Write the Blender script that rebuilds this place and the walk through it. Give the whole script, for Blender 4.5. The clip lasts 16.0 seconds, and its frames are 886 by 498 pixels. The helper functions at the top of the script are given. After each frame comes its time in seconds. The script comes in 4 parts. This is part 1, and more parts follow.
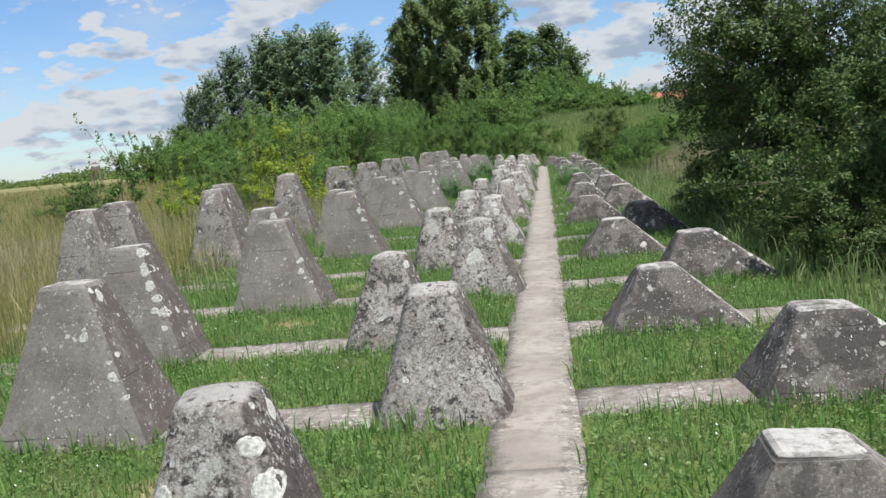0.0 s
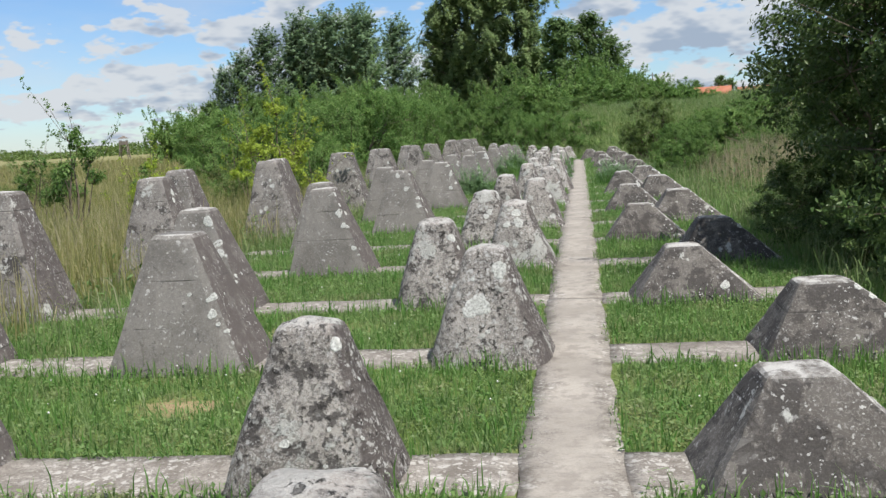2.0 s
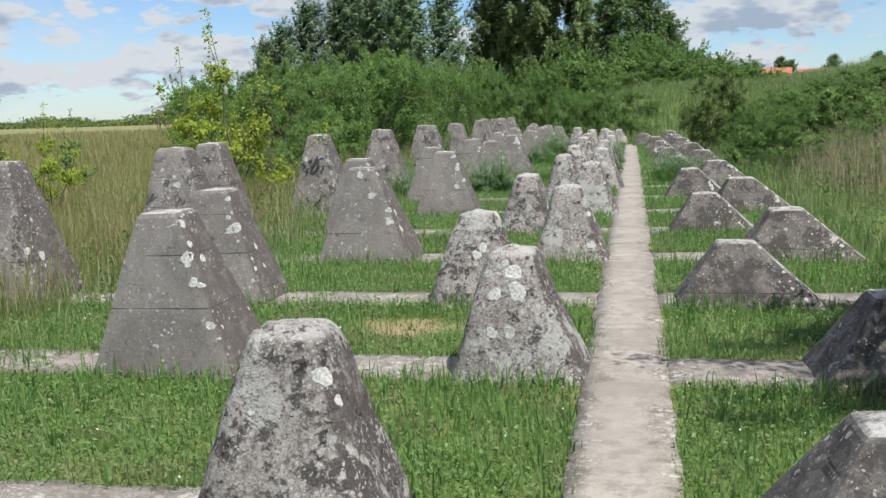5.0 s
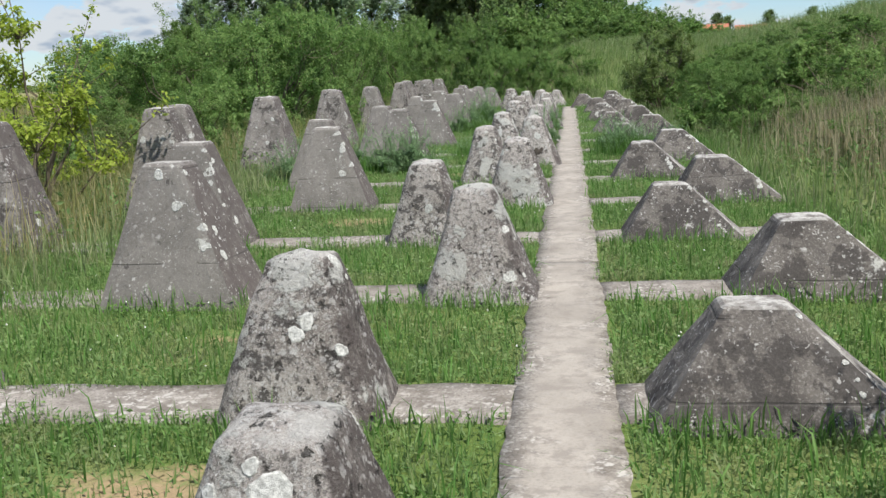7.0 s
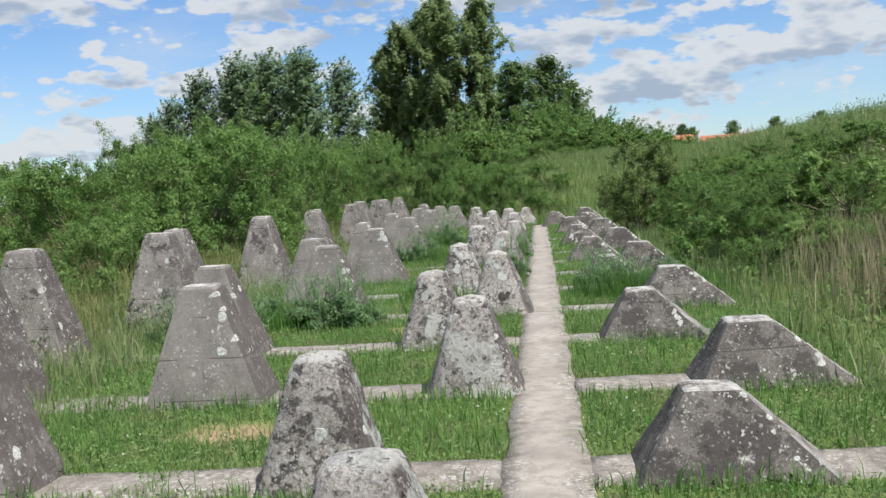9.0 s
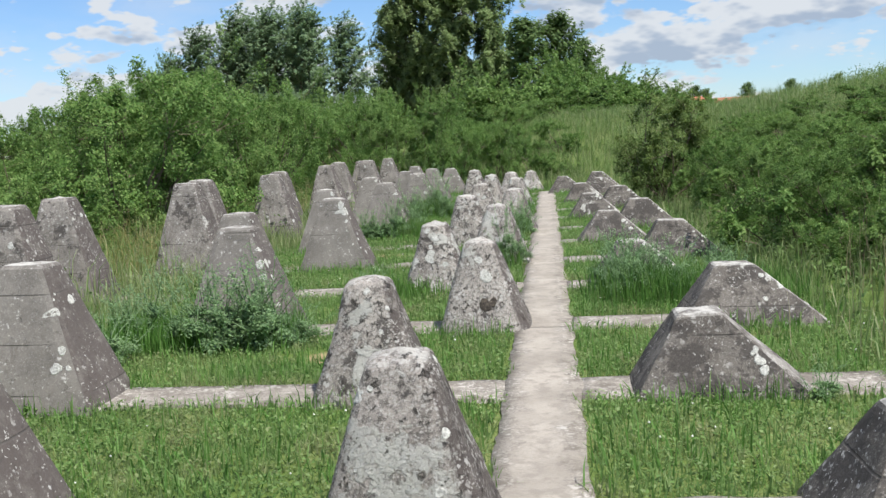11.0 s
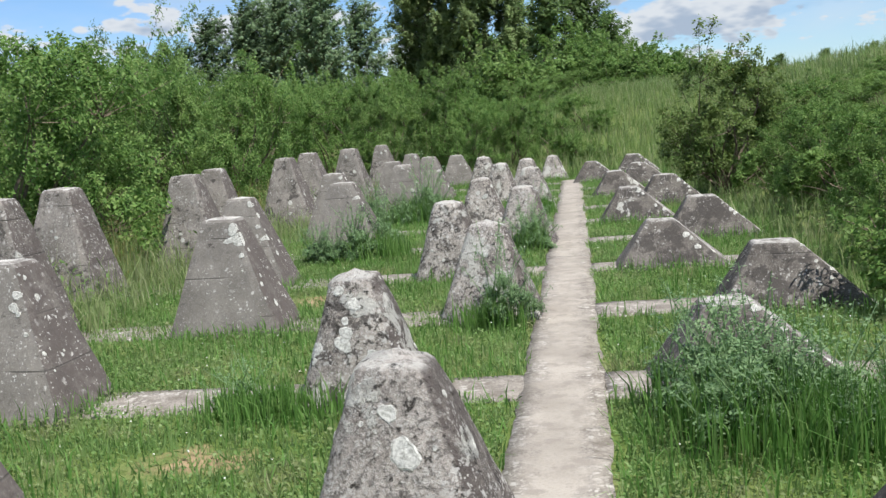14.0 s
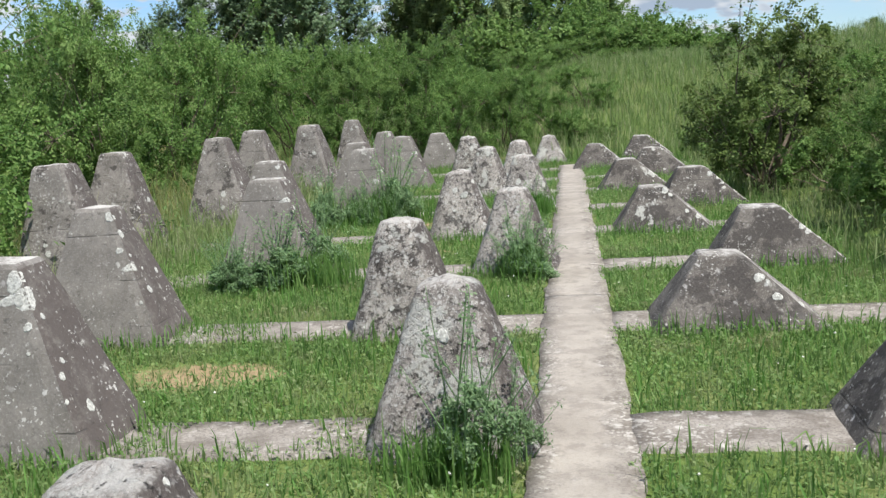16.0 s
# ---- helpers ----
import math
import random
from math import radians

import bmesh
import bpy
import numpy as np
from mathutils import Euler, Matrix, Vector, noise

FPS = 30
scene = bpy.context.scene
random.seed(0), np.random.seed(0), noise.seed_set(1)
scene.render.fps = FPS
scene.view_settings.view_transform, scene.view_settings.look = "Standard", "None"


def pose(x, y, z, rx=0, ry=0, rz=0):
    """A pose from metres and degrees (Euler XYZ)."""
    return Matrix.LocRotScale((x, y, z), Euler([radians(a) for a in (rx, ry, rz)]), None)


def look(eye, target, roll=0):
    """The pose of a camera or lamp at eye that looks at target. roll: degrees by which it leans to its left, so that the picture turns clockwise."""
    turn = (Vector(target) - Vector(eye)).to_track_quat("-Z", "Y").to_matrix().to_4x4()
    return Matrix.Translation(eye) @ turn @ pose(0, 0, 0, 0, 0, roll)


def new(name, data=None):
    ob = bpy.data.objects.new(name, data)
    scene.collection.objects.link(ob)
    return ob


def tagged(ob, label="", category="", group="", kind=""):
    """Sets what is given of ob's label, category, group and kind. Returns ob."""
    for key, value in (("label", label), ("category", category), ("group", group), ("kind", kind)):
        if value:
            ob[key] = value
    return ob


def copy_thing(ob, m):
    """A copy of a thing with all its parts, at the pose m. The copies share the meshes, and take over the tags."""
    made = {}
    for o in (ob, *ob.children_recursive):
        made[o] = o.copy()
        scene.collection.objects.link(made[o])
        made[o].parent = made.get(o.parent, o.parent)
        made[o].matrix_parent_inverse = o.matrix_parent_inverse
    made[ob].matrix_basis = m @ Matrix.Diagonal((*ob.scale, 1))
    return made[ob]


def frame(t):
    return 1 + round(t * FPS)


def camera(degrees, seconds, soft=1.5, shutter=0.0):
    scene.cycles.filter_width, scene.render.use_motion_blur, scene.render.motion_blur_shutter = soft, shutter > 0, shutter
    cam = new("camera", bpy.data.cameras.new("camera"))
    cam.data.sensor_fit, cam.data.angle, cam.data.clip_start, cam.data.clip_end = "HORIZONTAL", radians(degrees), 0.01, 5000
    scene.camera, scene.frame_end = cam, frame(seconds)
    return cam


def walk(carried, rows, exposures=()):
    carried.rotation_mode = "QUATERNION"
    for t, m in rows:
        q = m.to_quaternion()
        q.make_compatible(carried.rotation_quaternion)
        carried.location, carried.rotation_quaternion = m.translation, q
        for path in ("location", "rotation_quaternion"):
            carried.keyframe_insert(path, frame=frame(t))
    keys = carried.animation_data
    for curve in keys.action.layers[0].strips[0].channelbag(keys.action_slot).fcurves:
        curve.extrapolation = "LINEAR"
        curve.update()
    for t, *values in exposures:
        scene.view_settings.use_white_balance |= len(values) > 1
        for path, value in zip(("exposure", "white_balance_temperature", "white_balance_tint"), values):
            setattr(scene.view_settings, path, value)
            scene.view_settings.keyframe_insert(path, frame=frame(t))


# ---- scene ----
cam = camera(47.9, 16.0)
PATH = [
    (0, (0.116, 0.595, 1.437), (-0.103, 2.571, 1.228), -5.4),
    (0.5, (0.112, 1.416, 1.443), (-0.167, 3.381, 1.195), -3.7),
    (1, (0.099, 2.241, 1.417), (-0.195, 4.191, 1.086), -3.3),
    (1.5, (0.072, 3.065, 1.427), (-0.177, 5.026, 1.121), -3.6),
    (2, (0.045, 3.926, 1.406), (-0.236, 5.893, 1.176), -3.2),
    (2.5, (0.078, 4.735, 1.402), (-0.183, 6.705, 1.183), -2.3),
    (3, (0.017, 5.478, 1.402), (-0.308, 7.44, 1.188), -1.2),
    (3.5, (0.014, 6.303, 1.434), (-0.347, 8.252, 1.166), -3.8),
    (4, (-0.015, 7.16, 1.446), (-0.438, 9.095, 1.168), -3.5),
    (4.2, (-0.021, 7.513, 1.418), (-0.434, 9.457, 1.193), -2.4),
    (6.3, (0.02, 11.072, 1.423), (-0.303, 13.011, 1.056), -1.6),
    (6.5, (0.008, 11.414, 1.402), (-0.314, 13.356, 1.047), 1.1),
    (7, (0.005, 12.222, 1.409), (-0.255, 14.173, 1.056), -2.6),
    (7.5, (-0.044, 13.043, 1.469), (-0.322, 14.993, 1.121), -1.4),
    (8, (0.001, 13.812, 1.503), (-0.22, 15.784, 1.252), -5.1),
    (8.5, (0.015, 14.602, 1.545), (-0.149, 16.587, 1.365), -2.2),
    (9, (-0.009, 15.401, 1.528), (-0.207, 17.386, 1.394), -3.5),
    (9.2, (-0.034, 15.695, 1.502), (-0.19, 17.684, 1.362), -4.1),
    (11.3, (0.09, 19.429, 1.459), (-0.131, 21.403, 1.229), -2.8),
    (11.5, (0.122, 19.762, 1.431), (-0.064, 21.739, 1.192), -3.5),
    (12, (0.112, 20.562, 1.466), (-0.099, 22.542, 1.282), -1.3),
    (12.5, (0.105, 21.33, 1.48), (-0.09, 23.315, 1.336), -2.5),
    (13, (0.083, 22.092, 1.472), (-0.133, 24.074, 1.312), -2.6),
    (13.5, (0.096, 22.847, 1.459), (-0.236, 24.809, 1.256), -2.6),
    (14, (0.105, 23.666, 1.418), (-0.172, 25.632, 1.176), -4.5),
    (14.5, (0.03, 24.462, 1.448), (-0.293, 26.429, 1.289), -1.8),
    (15, (0.017, 25.229, 1.425), (-0.276, 27.196, 1.211), -3.6),
    (15.5, (-0.03, 26.052, 1.451), (-0.335, 28.011, 1.186), -2.2),
    (16, (-0.047, 26.834, 1.464), (-0.308, 28.794, 1.163), -3.6),
]
walk(cam, [(t, look(eye, target, roll)) for t, eye, target, roll in PATH],
     exposures=((0.0, 0.36), (8.5, 0.4), (11.5, 0.5), (16.0, 0.5)))

from mathutils.bvhtree import BVHTree

# ---- world and sun ----
SUN_EL, SUN_AZ = 61.0, 126.0
world = bpy.data.worlds.new("sky")
scene.world = world
world.use_nodes = True
wt = world.node_tree
wt.nodes.clear()


def wnode(kind, **values):
    n = wt.nodes.new(kind)
    for key, value in values.items():
        n.inputs[key].default_value = value
    return n


def wmath(op, a, b=None, c=None):
    n = wt.nodes.new("ShaderNodeMath")
    n.operation = op
    for slot, v in enumerate((a, b, c)):
        if v is None:
            continue
        if isinstance(v, (int, float)):
            n.inputs[slot].default_value = v
        else:
            wt.links.new(v, n.inputs[slot])
    return n.outputs[0]


sky = wt.nodes.new("ShaderNodeTexSky")
sky.sky_type = "NISHITA"
sky.sun_disc = False
sky.sun_elevation, sky.sun_rotation = radians(SUN_EL), radians(SUN_AZ)
sky.air_density, sky.dust_density, sky.ozone_density = 1.0, 0.15, 2.5
coord = wt.nodes.new("ShaderNodeTexCoord")
split = wt.nodes.new("ShaderNodeSeparateXYZ")
wt.links.new(coord.outputs["Generated"], split.inputs[0])
up = wmath("MAXIMUM", split.outputs["Z"], 0.0)
den = wmath("ADD", wmath("MULTIPLY", up, 0.8), 0.62)
flat = wt.nodes.new("ShaderNodeCombineXYZ")
wt.links.new(wmath("DIVIDE", split.outputs["X"], den), flat.inputs["X"])
wt.links.new(wmath("DIVIDE", split.outputs["Y"], den), flat.inputs["Y"])
wt.links.new(wmath("MULTIPLY", wmath("POWER", up, 0.75), 2.3), flat.inputs["Z"])


def cloud_noise(shift, scale, detail):
    mp = wt.nodes.new("ShaderNodeMapping")
    mp.inputs["Location"].default_value = shift
    wt.links.new(flat.outputs[0], mp.inputs["Vector"])
    n = wnode("ShaderNodeTexNoise", Scale=scale, Detail=detail, Roughness=0.56)
    wt.links.new(mp.outputs[0], n.inputs["Vector"])
    return n.outputs["Fac"]


def smooth(value, lo, hi):
    n = wt.nodes.new("ShaderNodeMapRange")
    n.interpolation_type = "SMOOTHSTEP"
    n.inputs["From Min"].default_value, n.inputs["From Max"].default_value = lo, hi
    wt.links.new(value, n.inputs["Value"])
    return n.outputs["Result"]


lumps = wt.nodes.new("ShaderNodeTexVoronoi")
lumps.feature = "SMOOTH_F1"
lumps.inputs["Scale"].default_value, lumps.inputs["Detail"].default_value, lumps.inputs["Smoothness"].default_value = 24.0, 2.0, 0.4
wt.links.new(flat.outputs[0], lumps.inputs["Vector"])
billow = wmath("MULTIPLY", wmath("SUBTRACT", 0.5, lumps.outputs["Distance"]), 0.16)
puff = wmath("ADD", cloud_noise((5.3, 2.2, 0.4), 5.4, 6.0), billow)
above = wmath("ADD", cloud_noise((5.3, 2.2, 0.455), 5.4, 4.0), billow)
veil = smooth(cloud_noise((1.3, 7.7, 2.4), 3.4, 5.0), 0.42, 0.75)
cover = wmath("MAXIMUM", smooth(puff, 0.405, 0.475), wmath("MULTIPLY", veil, 0.4))
belly = smooth(above, 0.44, 0.6)
tone = wt.nodes.new("ShaderNodeMix")
tone.data_type = "RGBA"
tone.inputs["A"].default_value, tone.inputs["B"].default_value = (5.7, 5.95, 6.25, 1), (3.1, 3.7, 4.65, 1)
wt.links.new(belly, tone.inputs["Factor"])
blend = wt.nodes.new("ShaderNodeMix")
blend.data_type = "RGBA"
wt.links.new(wmath("MULTIPLY", cover, 0.93), blend.inputs["Factor"])
tint = wt.nodes.new("ShaderNodeMix")
tint.data_type, tint.blend_type = "RGBA", "MULTIPLY"
tint.inputs["Factor"].default_value = 1.0
tint.inputs["B"].default_value = (0.74, 0.9, 1.12, 1)
wt.links.new(sky.outputs[0], tint.inputs["A"])
wt.links.new(tint.outputs["Result"], blend.inputs["A"])
wt.links.new(tone.outputs["Result"], blend.inputs["B"])
back = wnode("ShaderNodeBackground", Strength=0.094)
wt.links.new(blend.outputs["Result"], back.inputs["Color"])
out = wt.nodes.new("ShaderNodeOutputWorld")
wt.links.new(back.outputs[0], out.inputs["Surface"])

sun_data = bpy.data.lights.new("sun", "SUN")
sun_data.energy, sun_data.angle, sun_data.color = 4.9, radians(0.53), (1.0, 0.96, 0.915)
sun = new("sun", sun_data)
sun_way = Vector((math.sin(radians(SUN_AZ)) * math.cos(radians(SUN_EL)), math.cos(radians(SUN_AZ)) * math.cos(radians(SUN_EL)), math.sin(radians(SUN_EL))))
sun.matrix_world = look(sun_way * 60, (0, 0, 0))


# ---- materials ----
class Mat:
    """A node material with short calls for its nodes."""

    def __init__(self, name, rough=0.9):
        self.m = bpy.data.materials.new(name)
        self.m.use_nodes = True
        self.t = self.m.node_tree
        self.b = self.t.nodes["Principled BSDF"]
        self.b.inputs["Roughness"].default_value = rough
        self.b.inputs["Specular IOR Level"].default_value = 0.25

    def node(self, kind, **values):
        n = self.t.nodes.new(kind)
        for key, value in values.items():
            self.put(n.inputs[key.replace("_", " ")], value)
        return n

    def put(self, socket, value):
        if isinstance(value, bpy.types.NodeSocket):
            self.t.links.new(value, socket)
        else:
            socket.default_value = value

    def math(self, op, a, b=0.0):
        n = self.t.nodes.new("ShaderNodeMath")
        n.operation = op
        self.put(n.inputs[0], a), self.put(n.inputs[1], b)
        return n.outputs[0]

    def noise(self, vec, scale, detail=4.0, rough=0.55):
        return self.node("ShaderNodeTexNoise", Vector=vec, Scale=scale, Detail=detail, Roughness=rough).outputs["Fac"]

    def dots(self, vec, scale, jitter=1.0):
        n = self.node("ShaderNodeTexVoronoi", Vector=vec, Scale=scale, Randomness=jitter)
        return n.outputs["Distance"], n.outputs["Color"]

    def step(self, value, lo, hi, a=0.0, b=1.0):
        n = self.node("ShaderNodeMapRange", Value=value, From_Min=lo, From_Max=hi, To_Min=a, To_Max=b)
        n.interpolation_type = "SMOOTHSTEP"
        return n.outputs["Result"]

    def mix(self, f, a, b):
        n = self.t.nodes.new("ShaderNodeMix")
        n.data_type = "RGBA"
        self.put(n.inputs["Factor"], f)
        for key, v in (("A", a), ("B", b)):
            self.put(n.inputs[key], (*v, 1) if isinstance(v, tuple) else v)
        return n.outputs["Result"]

    def bump(self, height, strength=0.5, distance=0.01):
        self.t.links.new(self.node("ShaderNodeBump", Height=height, Strength=strength, Distance=distance).outputs[0], self.b.inputs["Normal"])

    def colour(self, value):
        self.put(self.b.inputs["Base Color"], (*value, 1) if isinstance(value, tuple) else value)

    def place(self, moved=True):
        """Object coordinates, shifted by each object's own random number."""
        c = self.node("ShaderNodeTexCoord").outputs["Object"]
        if not moved:
            return c
        r = self.node("ShaderNodeObjectInfo").outputs["Random"]
        v = self.t.nodes.new("ShaderNodeVectorMath")
        v.operation = "MULTIPLY_ADD"
        self.put(v.inputs[0], (1.0, 1.0, 1.0))
        big = self.node("ShaderNodeCombineXYZ", X=self.math("MULTIPLY", r, 91.0), Y=self.math("MULTIPLY", r, 57.0), Z=self.math("MULTIPLY", r, 73.0)).outputs[0]
        self.put(v.inputs[1], big), self.put(v.inputs[2], c)
        return v.outputs[0]


def concrete(name, lichen, dark, board, low, high_c, blot=4.5):
    """Old cast concrete: cement grey, dark algae, pale lichen rosettes and specks, pits, board marks."""
    k = Mat(name, 0.95)
    raw, vec = k.place(False), k.place()
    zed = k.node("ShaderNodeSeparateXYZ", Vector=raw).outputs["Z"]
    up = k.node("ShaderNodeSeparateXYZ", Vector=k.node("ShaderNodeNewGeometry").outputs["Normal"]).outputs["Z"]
    cloud, grain, speck = k.noise(vec, 3.2, 5), k.noise(vec, 38.0, 7, 0.75), k.noise(vec, 95.0, 5, 0.75)
    streak_vec = k.node("ShaderNodeMapping", Vector=vec, Scale=(9.0, 9.0, 1.3)).outputs[0]
    streak = k.noise(streak_vec, 1.6, 5, 0.6)
    col = k.mix(k.step(cloud, 0.35, 0.65), low, high_c)
    col = k.mix(k.step(streak, 0.5, 0.72, 0.0, 0.45), col, (0.14, 0.125, 0.112))
    col = k.mix(k.step(grain, 0.46, 0.58, 0.0, 0.24 + 0.52 * lichen), col, (0.10, 0.092, 0.085))
    col = k.mix(k.step(speck, 0.52, 0.6, 0.0, 0.18 + 0.56 * lichen), col, (0.5, 0.48, 0.44))
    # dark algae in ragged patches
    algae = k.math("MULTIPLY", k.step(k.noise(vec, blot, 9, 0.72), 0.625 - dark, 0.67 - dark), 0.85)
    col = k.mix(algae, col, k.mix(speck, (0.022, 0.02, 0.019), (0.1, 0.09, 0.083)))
    # ragged dark brown mottling over the faces turned east, by the normal's X
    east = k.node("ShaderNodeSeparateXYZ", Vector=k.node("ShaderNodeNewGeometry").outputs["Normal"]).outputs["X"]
    east_mottle = k.math("MULTIPLY", k.step(east, 0.3, 0.55), k.step(k.noise(vec, 7.5, 9, 0.75), 0.38, 0.52, 0.5, 0.92))
    col = k.mix(east_mottle, col, k.mix(speck, (0.05, 0.041, 0.038), (0.125, 0.108, 0.1)))
    # fine pale specks, thick in some places
    spread = k.step(k.noise(vec, 3.6, 6, 0.65), 0.36, 0.62)
    warp = k.node("ShaderNodeTexNoise", Vector=vec, Scale=21.0, Detail=4.0, Roughness=0.65)
    va = k.t.nodes.new("ShaderNodeVectorMath")
    va.operation = "MULTIPLY_ADD"
    k.put(va.inputs[0], warp.outputs["Color"]), k.put(va.inputs[1], (0.07, 0.07, 0.07)), k.put(va.inputs[2], vec)
    for scale, keep in ((58.0, 0.78), (25.0, 0.92)):
        d1, c1 = k.dots(va.outputs[0], scale)
        pick = k.node("ShaderNodeSeparateColor", Color=c1).outputs["Red"]
        fine = k.math("MULTIPLY", k.step(k.math("ADD", d1, k.math("MULTIPLY", speck, 0.5)), 0.66, 0.5), k.step(pick, keep - lichen * 0.5, keep + 0.06 - lichen * 0.5))
        fine = k.math("MULTIPLY", fine, spread)
        col = k.mix(k.math("MULTIPLY", fine, 0.8), col, (0.56, 0.55, 0.52))
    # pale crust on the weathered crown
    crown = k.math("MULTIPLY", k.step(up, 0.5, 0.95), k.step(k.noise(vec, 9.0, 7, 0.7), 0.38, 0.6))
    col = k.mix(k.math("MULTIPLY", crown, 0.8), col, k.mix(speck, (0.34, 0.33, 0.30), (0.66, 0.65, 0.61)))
    # ragged crust sheets
    sheet = k.math("MULTIPLY", k.step(k.noise(vec, 2.9, 9, 0.66), 0.655 - 0.1 * lichen, 0.685 - 0.1 * lichen), k.step(grain, 0.3, 0.5))
    col = k.mix(k.math("MULTIPLY", sheet, 0.8), col, k.mix(grain, (0.62, 0.62, 0.58), (0.4, 0.4, 0.36)))
    pit = k.step(k.noise(vec, 19.0, 7, 0.7), 0.585, 0.63)
    col = k.mix(k.math("MULTIPLY", pit, 0.12 + 0.6 * lichen), col, (0.035, 0.032, 0.03))
    high = k.math("SUBTRACT", k.math("ADD", k.math("MULTIPLY", grain, 0.7), k.math("MULTIPLY", speck, 0.4)), pit)
    high = k.math("ADD", high, k.math("MULTIPLY", sheet, 0.25))
    if board:
        shift = k.math("ADD", k.math("ADD", zed, k.math("MULTIPLY", k.noise(vec, 1.1, 2), 0.03)), k.math("MULTIPLY", k.node("ShaderNodeObjectInfo").outputs["Random"], 0.2))
        saw = k.math("ABSOLUTE", k.math("SUBTRACT", k.math("FRACT", k.math("MULTIPLY", shift, 3.4)), 0.5))
        line = k.math("MULTIPLY", k.step(saw, 0.022, 0.008), k.step(k.noise(vec, 2.2, 3), 0.44, 0.56))
        col = k.mix(k.math("MULTIPLY", line, 0.65), col, (0.07, 0.065, 0.06))
        high = k.math("SUBTRACT", high, line)
    k.colour(col)
    k.bump(high, 0.45 + 0.6 * lichen, 0.006 + 0.012 * lichen)
    return k.m


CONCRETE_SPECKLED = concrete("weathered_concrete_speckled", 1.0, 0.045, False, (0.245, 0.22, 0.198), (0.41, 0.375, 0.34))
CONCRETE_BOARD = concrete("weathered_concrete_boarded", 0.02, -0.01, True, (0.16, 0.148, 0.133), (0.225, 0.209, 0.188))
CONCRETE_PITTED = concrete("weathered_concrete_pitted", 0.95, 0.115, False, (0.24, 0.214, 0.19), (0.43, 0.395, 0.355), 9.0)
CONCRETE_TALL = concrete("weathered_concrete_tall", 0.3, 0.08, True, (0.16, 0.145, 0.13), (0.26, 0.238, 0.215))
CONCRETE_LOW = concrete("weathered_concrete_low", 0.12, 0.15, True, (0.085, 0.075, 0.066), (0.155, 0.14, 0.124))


def path_concrete():
    """Trodden smooth and sandy along the middle of the path, grey and lichen-flecked elsewhere."""
    k = Mat("path_concrete", 0.92)
    vec = k.node("ShaderNodeNewGeometry").outputs["Position"]
    x = k.node("ShaderNodeSeparateXYZ", Vector=vec).outputs["X"]
    cloud, grain, blot = k.noise(vec, 1.7, 6, 0.6), k.noise(vec, 70.0, 5, 0.7), k.noise(vec, 7.0, 8, 0.68)
    trod = k.mix(k.step(cloud, 0.35, 0.65), (0.275, 0.25, 0.215), (0.375, 0.343, 0.298))
    trod = k.mix(k.step(grain, 0.45, 0.7, 0.0, 0.4), trod, (0.2, 0.175, 0.145))
    trod = k.mix(k.step(blot, 0.48, 0.6, 0.0, 0.8), trod, (0.235, 0.211, 0.183))
    old = k.mix(k.step(blot, 0.38, 0.62), (0.17, 0.15, 0.128), (0.3, 0.275, 0.242))
    old = k.mix(k.step(grain, 0.48, 0.6, 0.0, 0.6), old, (0.11, 0.098, 0.084))
    warp = k.node("ShaderNodeTexNoise", Vector=vec, Scale=17.0, Detail=4.0)
    va = k.t.nodes.new("ShaderNodeVectorMath")
    va.operation = "MULTIPLY_ADD"
    k.put(va.inputs[0], warp.outputs["Color"]), k.put(va.inputs[1], (0.09, 0.09, 0.09)), k.put(va.inputs[2], vec)
    for scale, keep in ((19.0, 0.55), (46.0, 0.5)):
        d1, c1 = k.dots(va.outputs[0], scale)
        pick = k.node("ShaderNodeSeparateColor", Color=c1).outputs["Red"]
        fleck = k.math("MULTIPLY", k.step(k.math("ADD", d1, k.math("MULTIPLY", grain, 0.4)), 0.72, 0.45), k.step(pick, keep, keep + 0.12))
        fleck = k.math("MULTIPLY", fleck, k.step(cloud, 0.38, 0.6))
        old = k.mix(k.math("MULTIPLY", fleck, 0.8), old, (0.47, 0.45, 0.41))
    off = k.math("ADD", k.math("ABSOLUTE", k.math("ADD", x, 0.045)), k.math("MULTIPLY", k.math("SUBTRACT", k.noise(vec, 5.0, 6, 0.65), 0.5), 0.5))
    k.colour(k.mix(k.step(off, 0.06, 0.2), trod, old))
    k.bump(k.math("ADD", grain, k.math("MULTIPLY", blot, 0.6)), 0.5, 0.007)
    return k.m


PATH_MAT = path_concrete()
BEAM_MAT = PATH_MAT


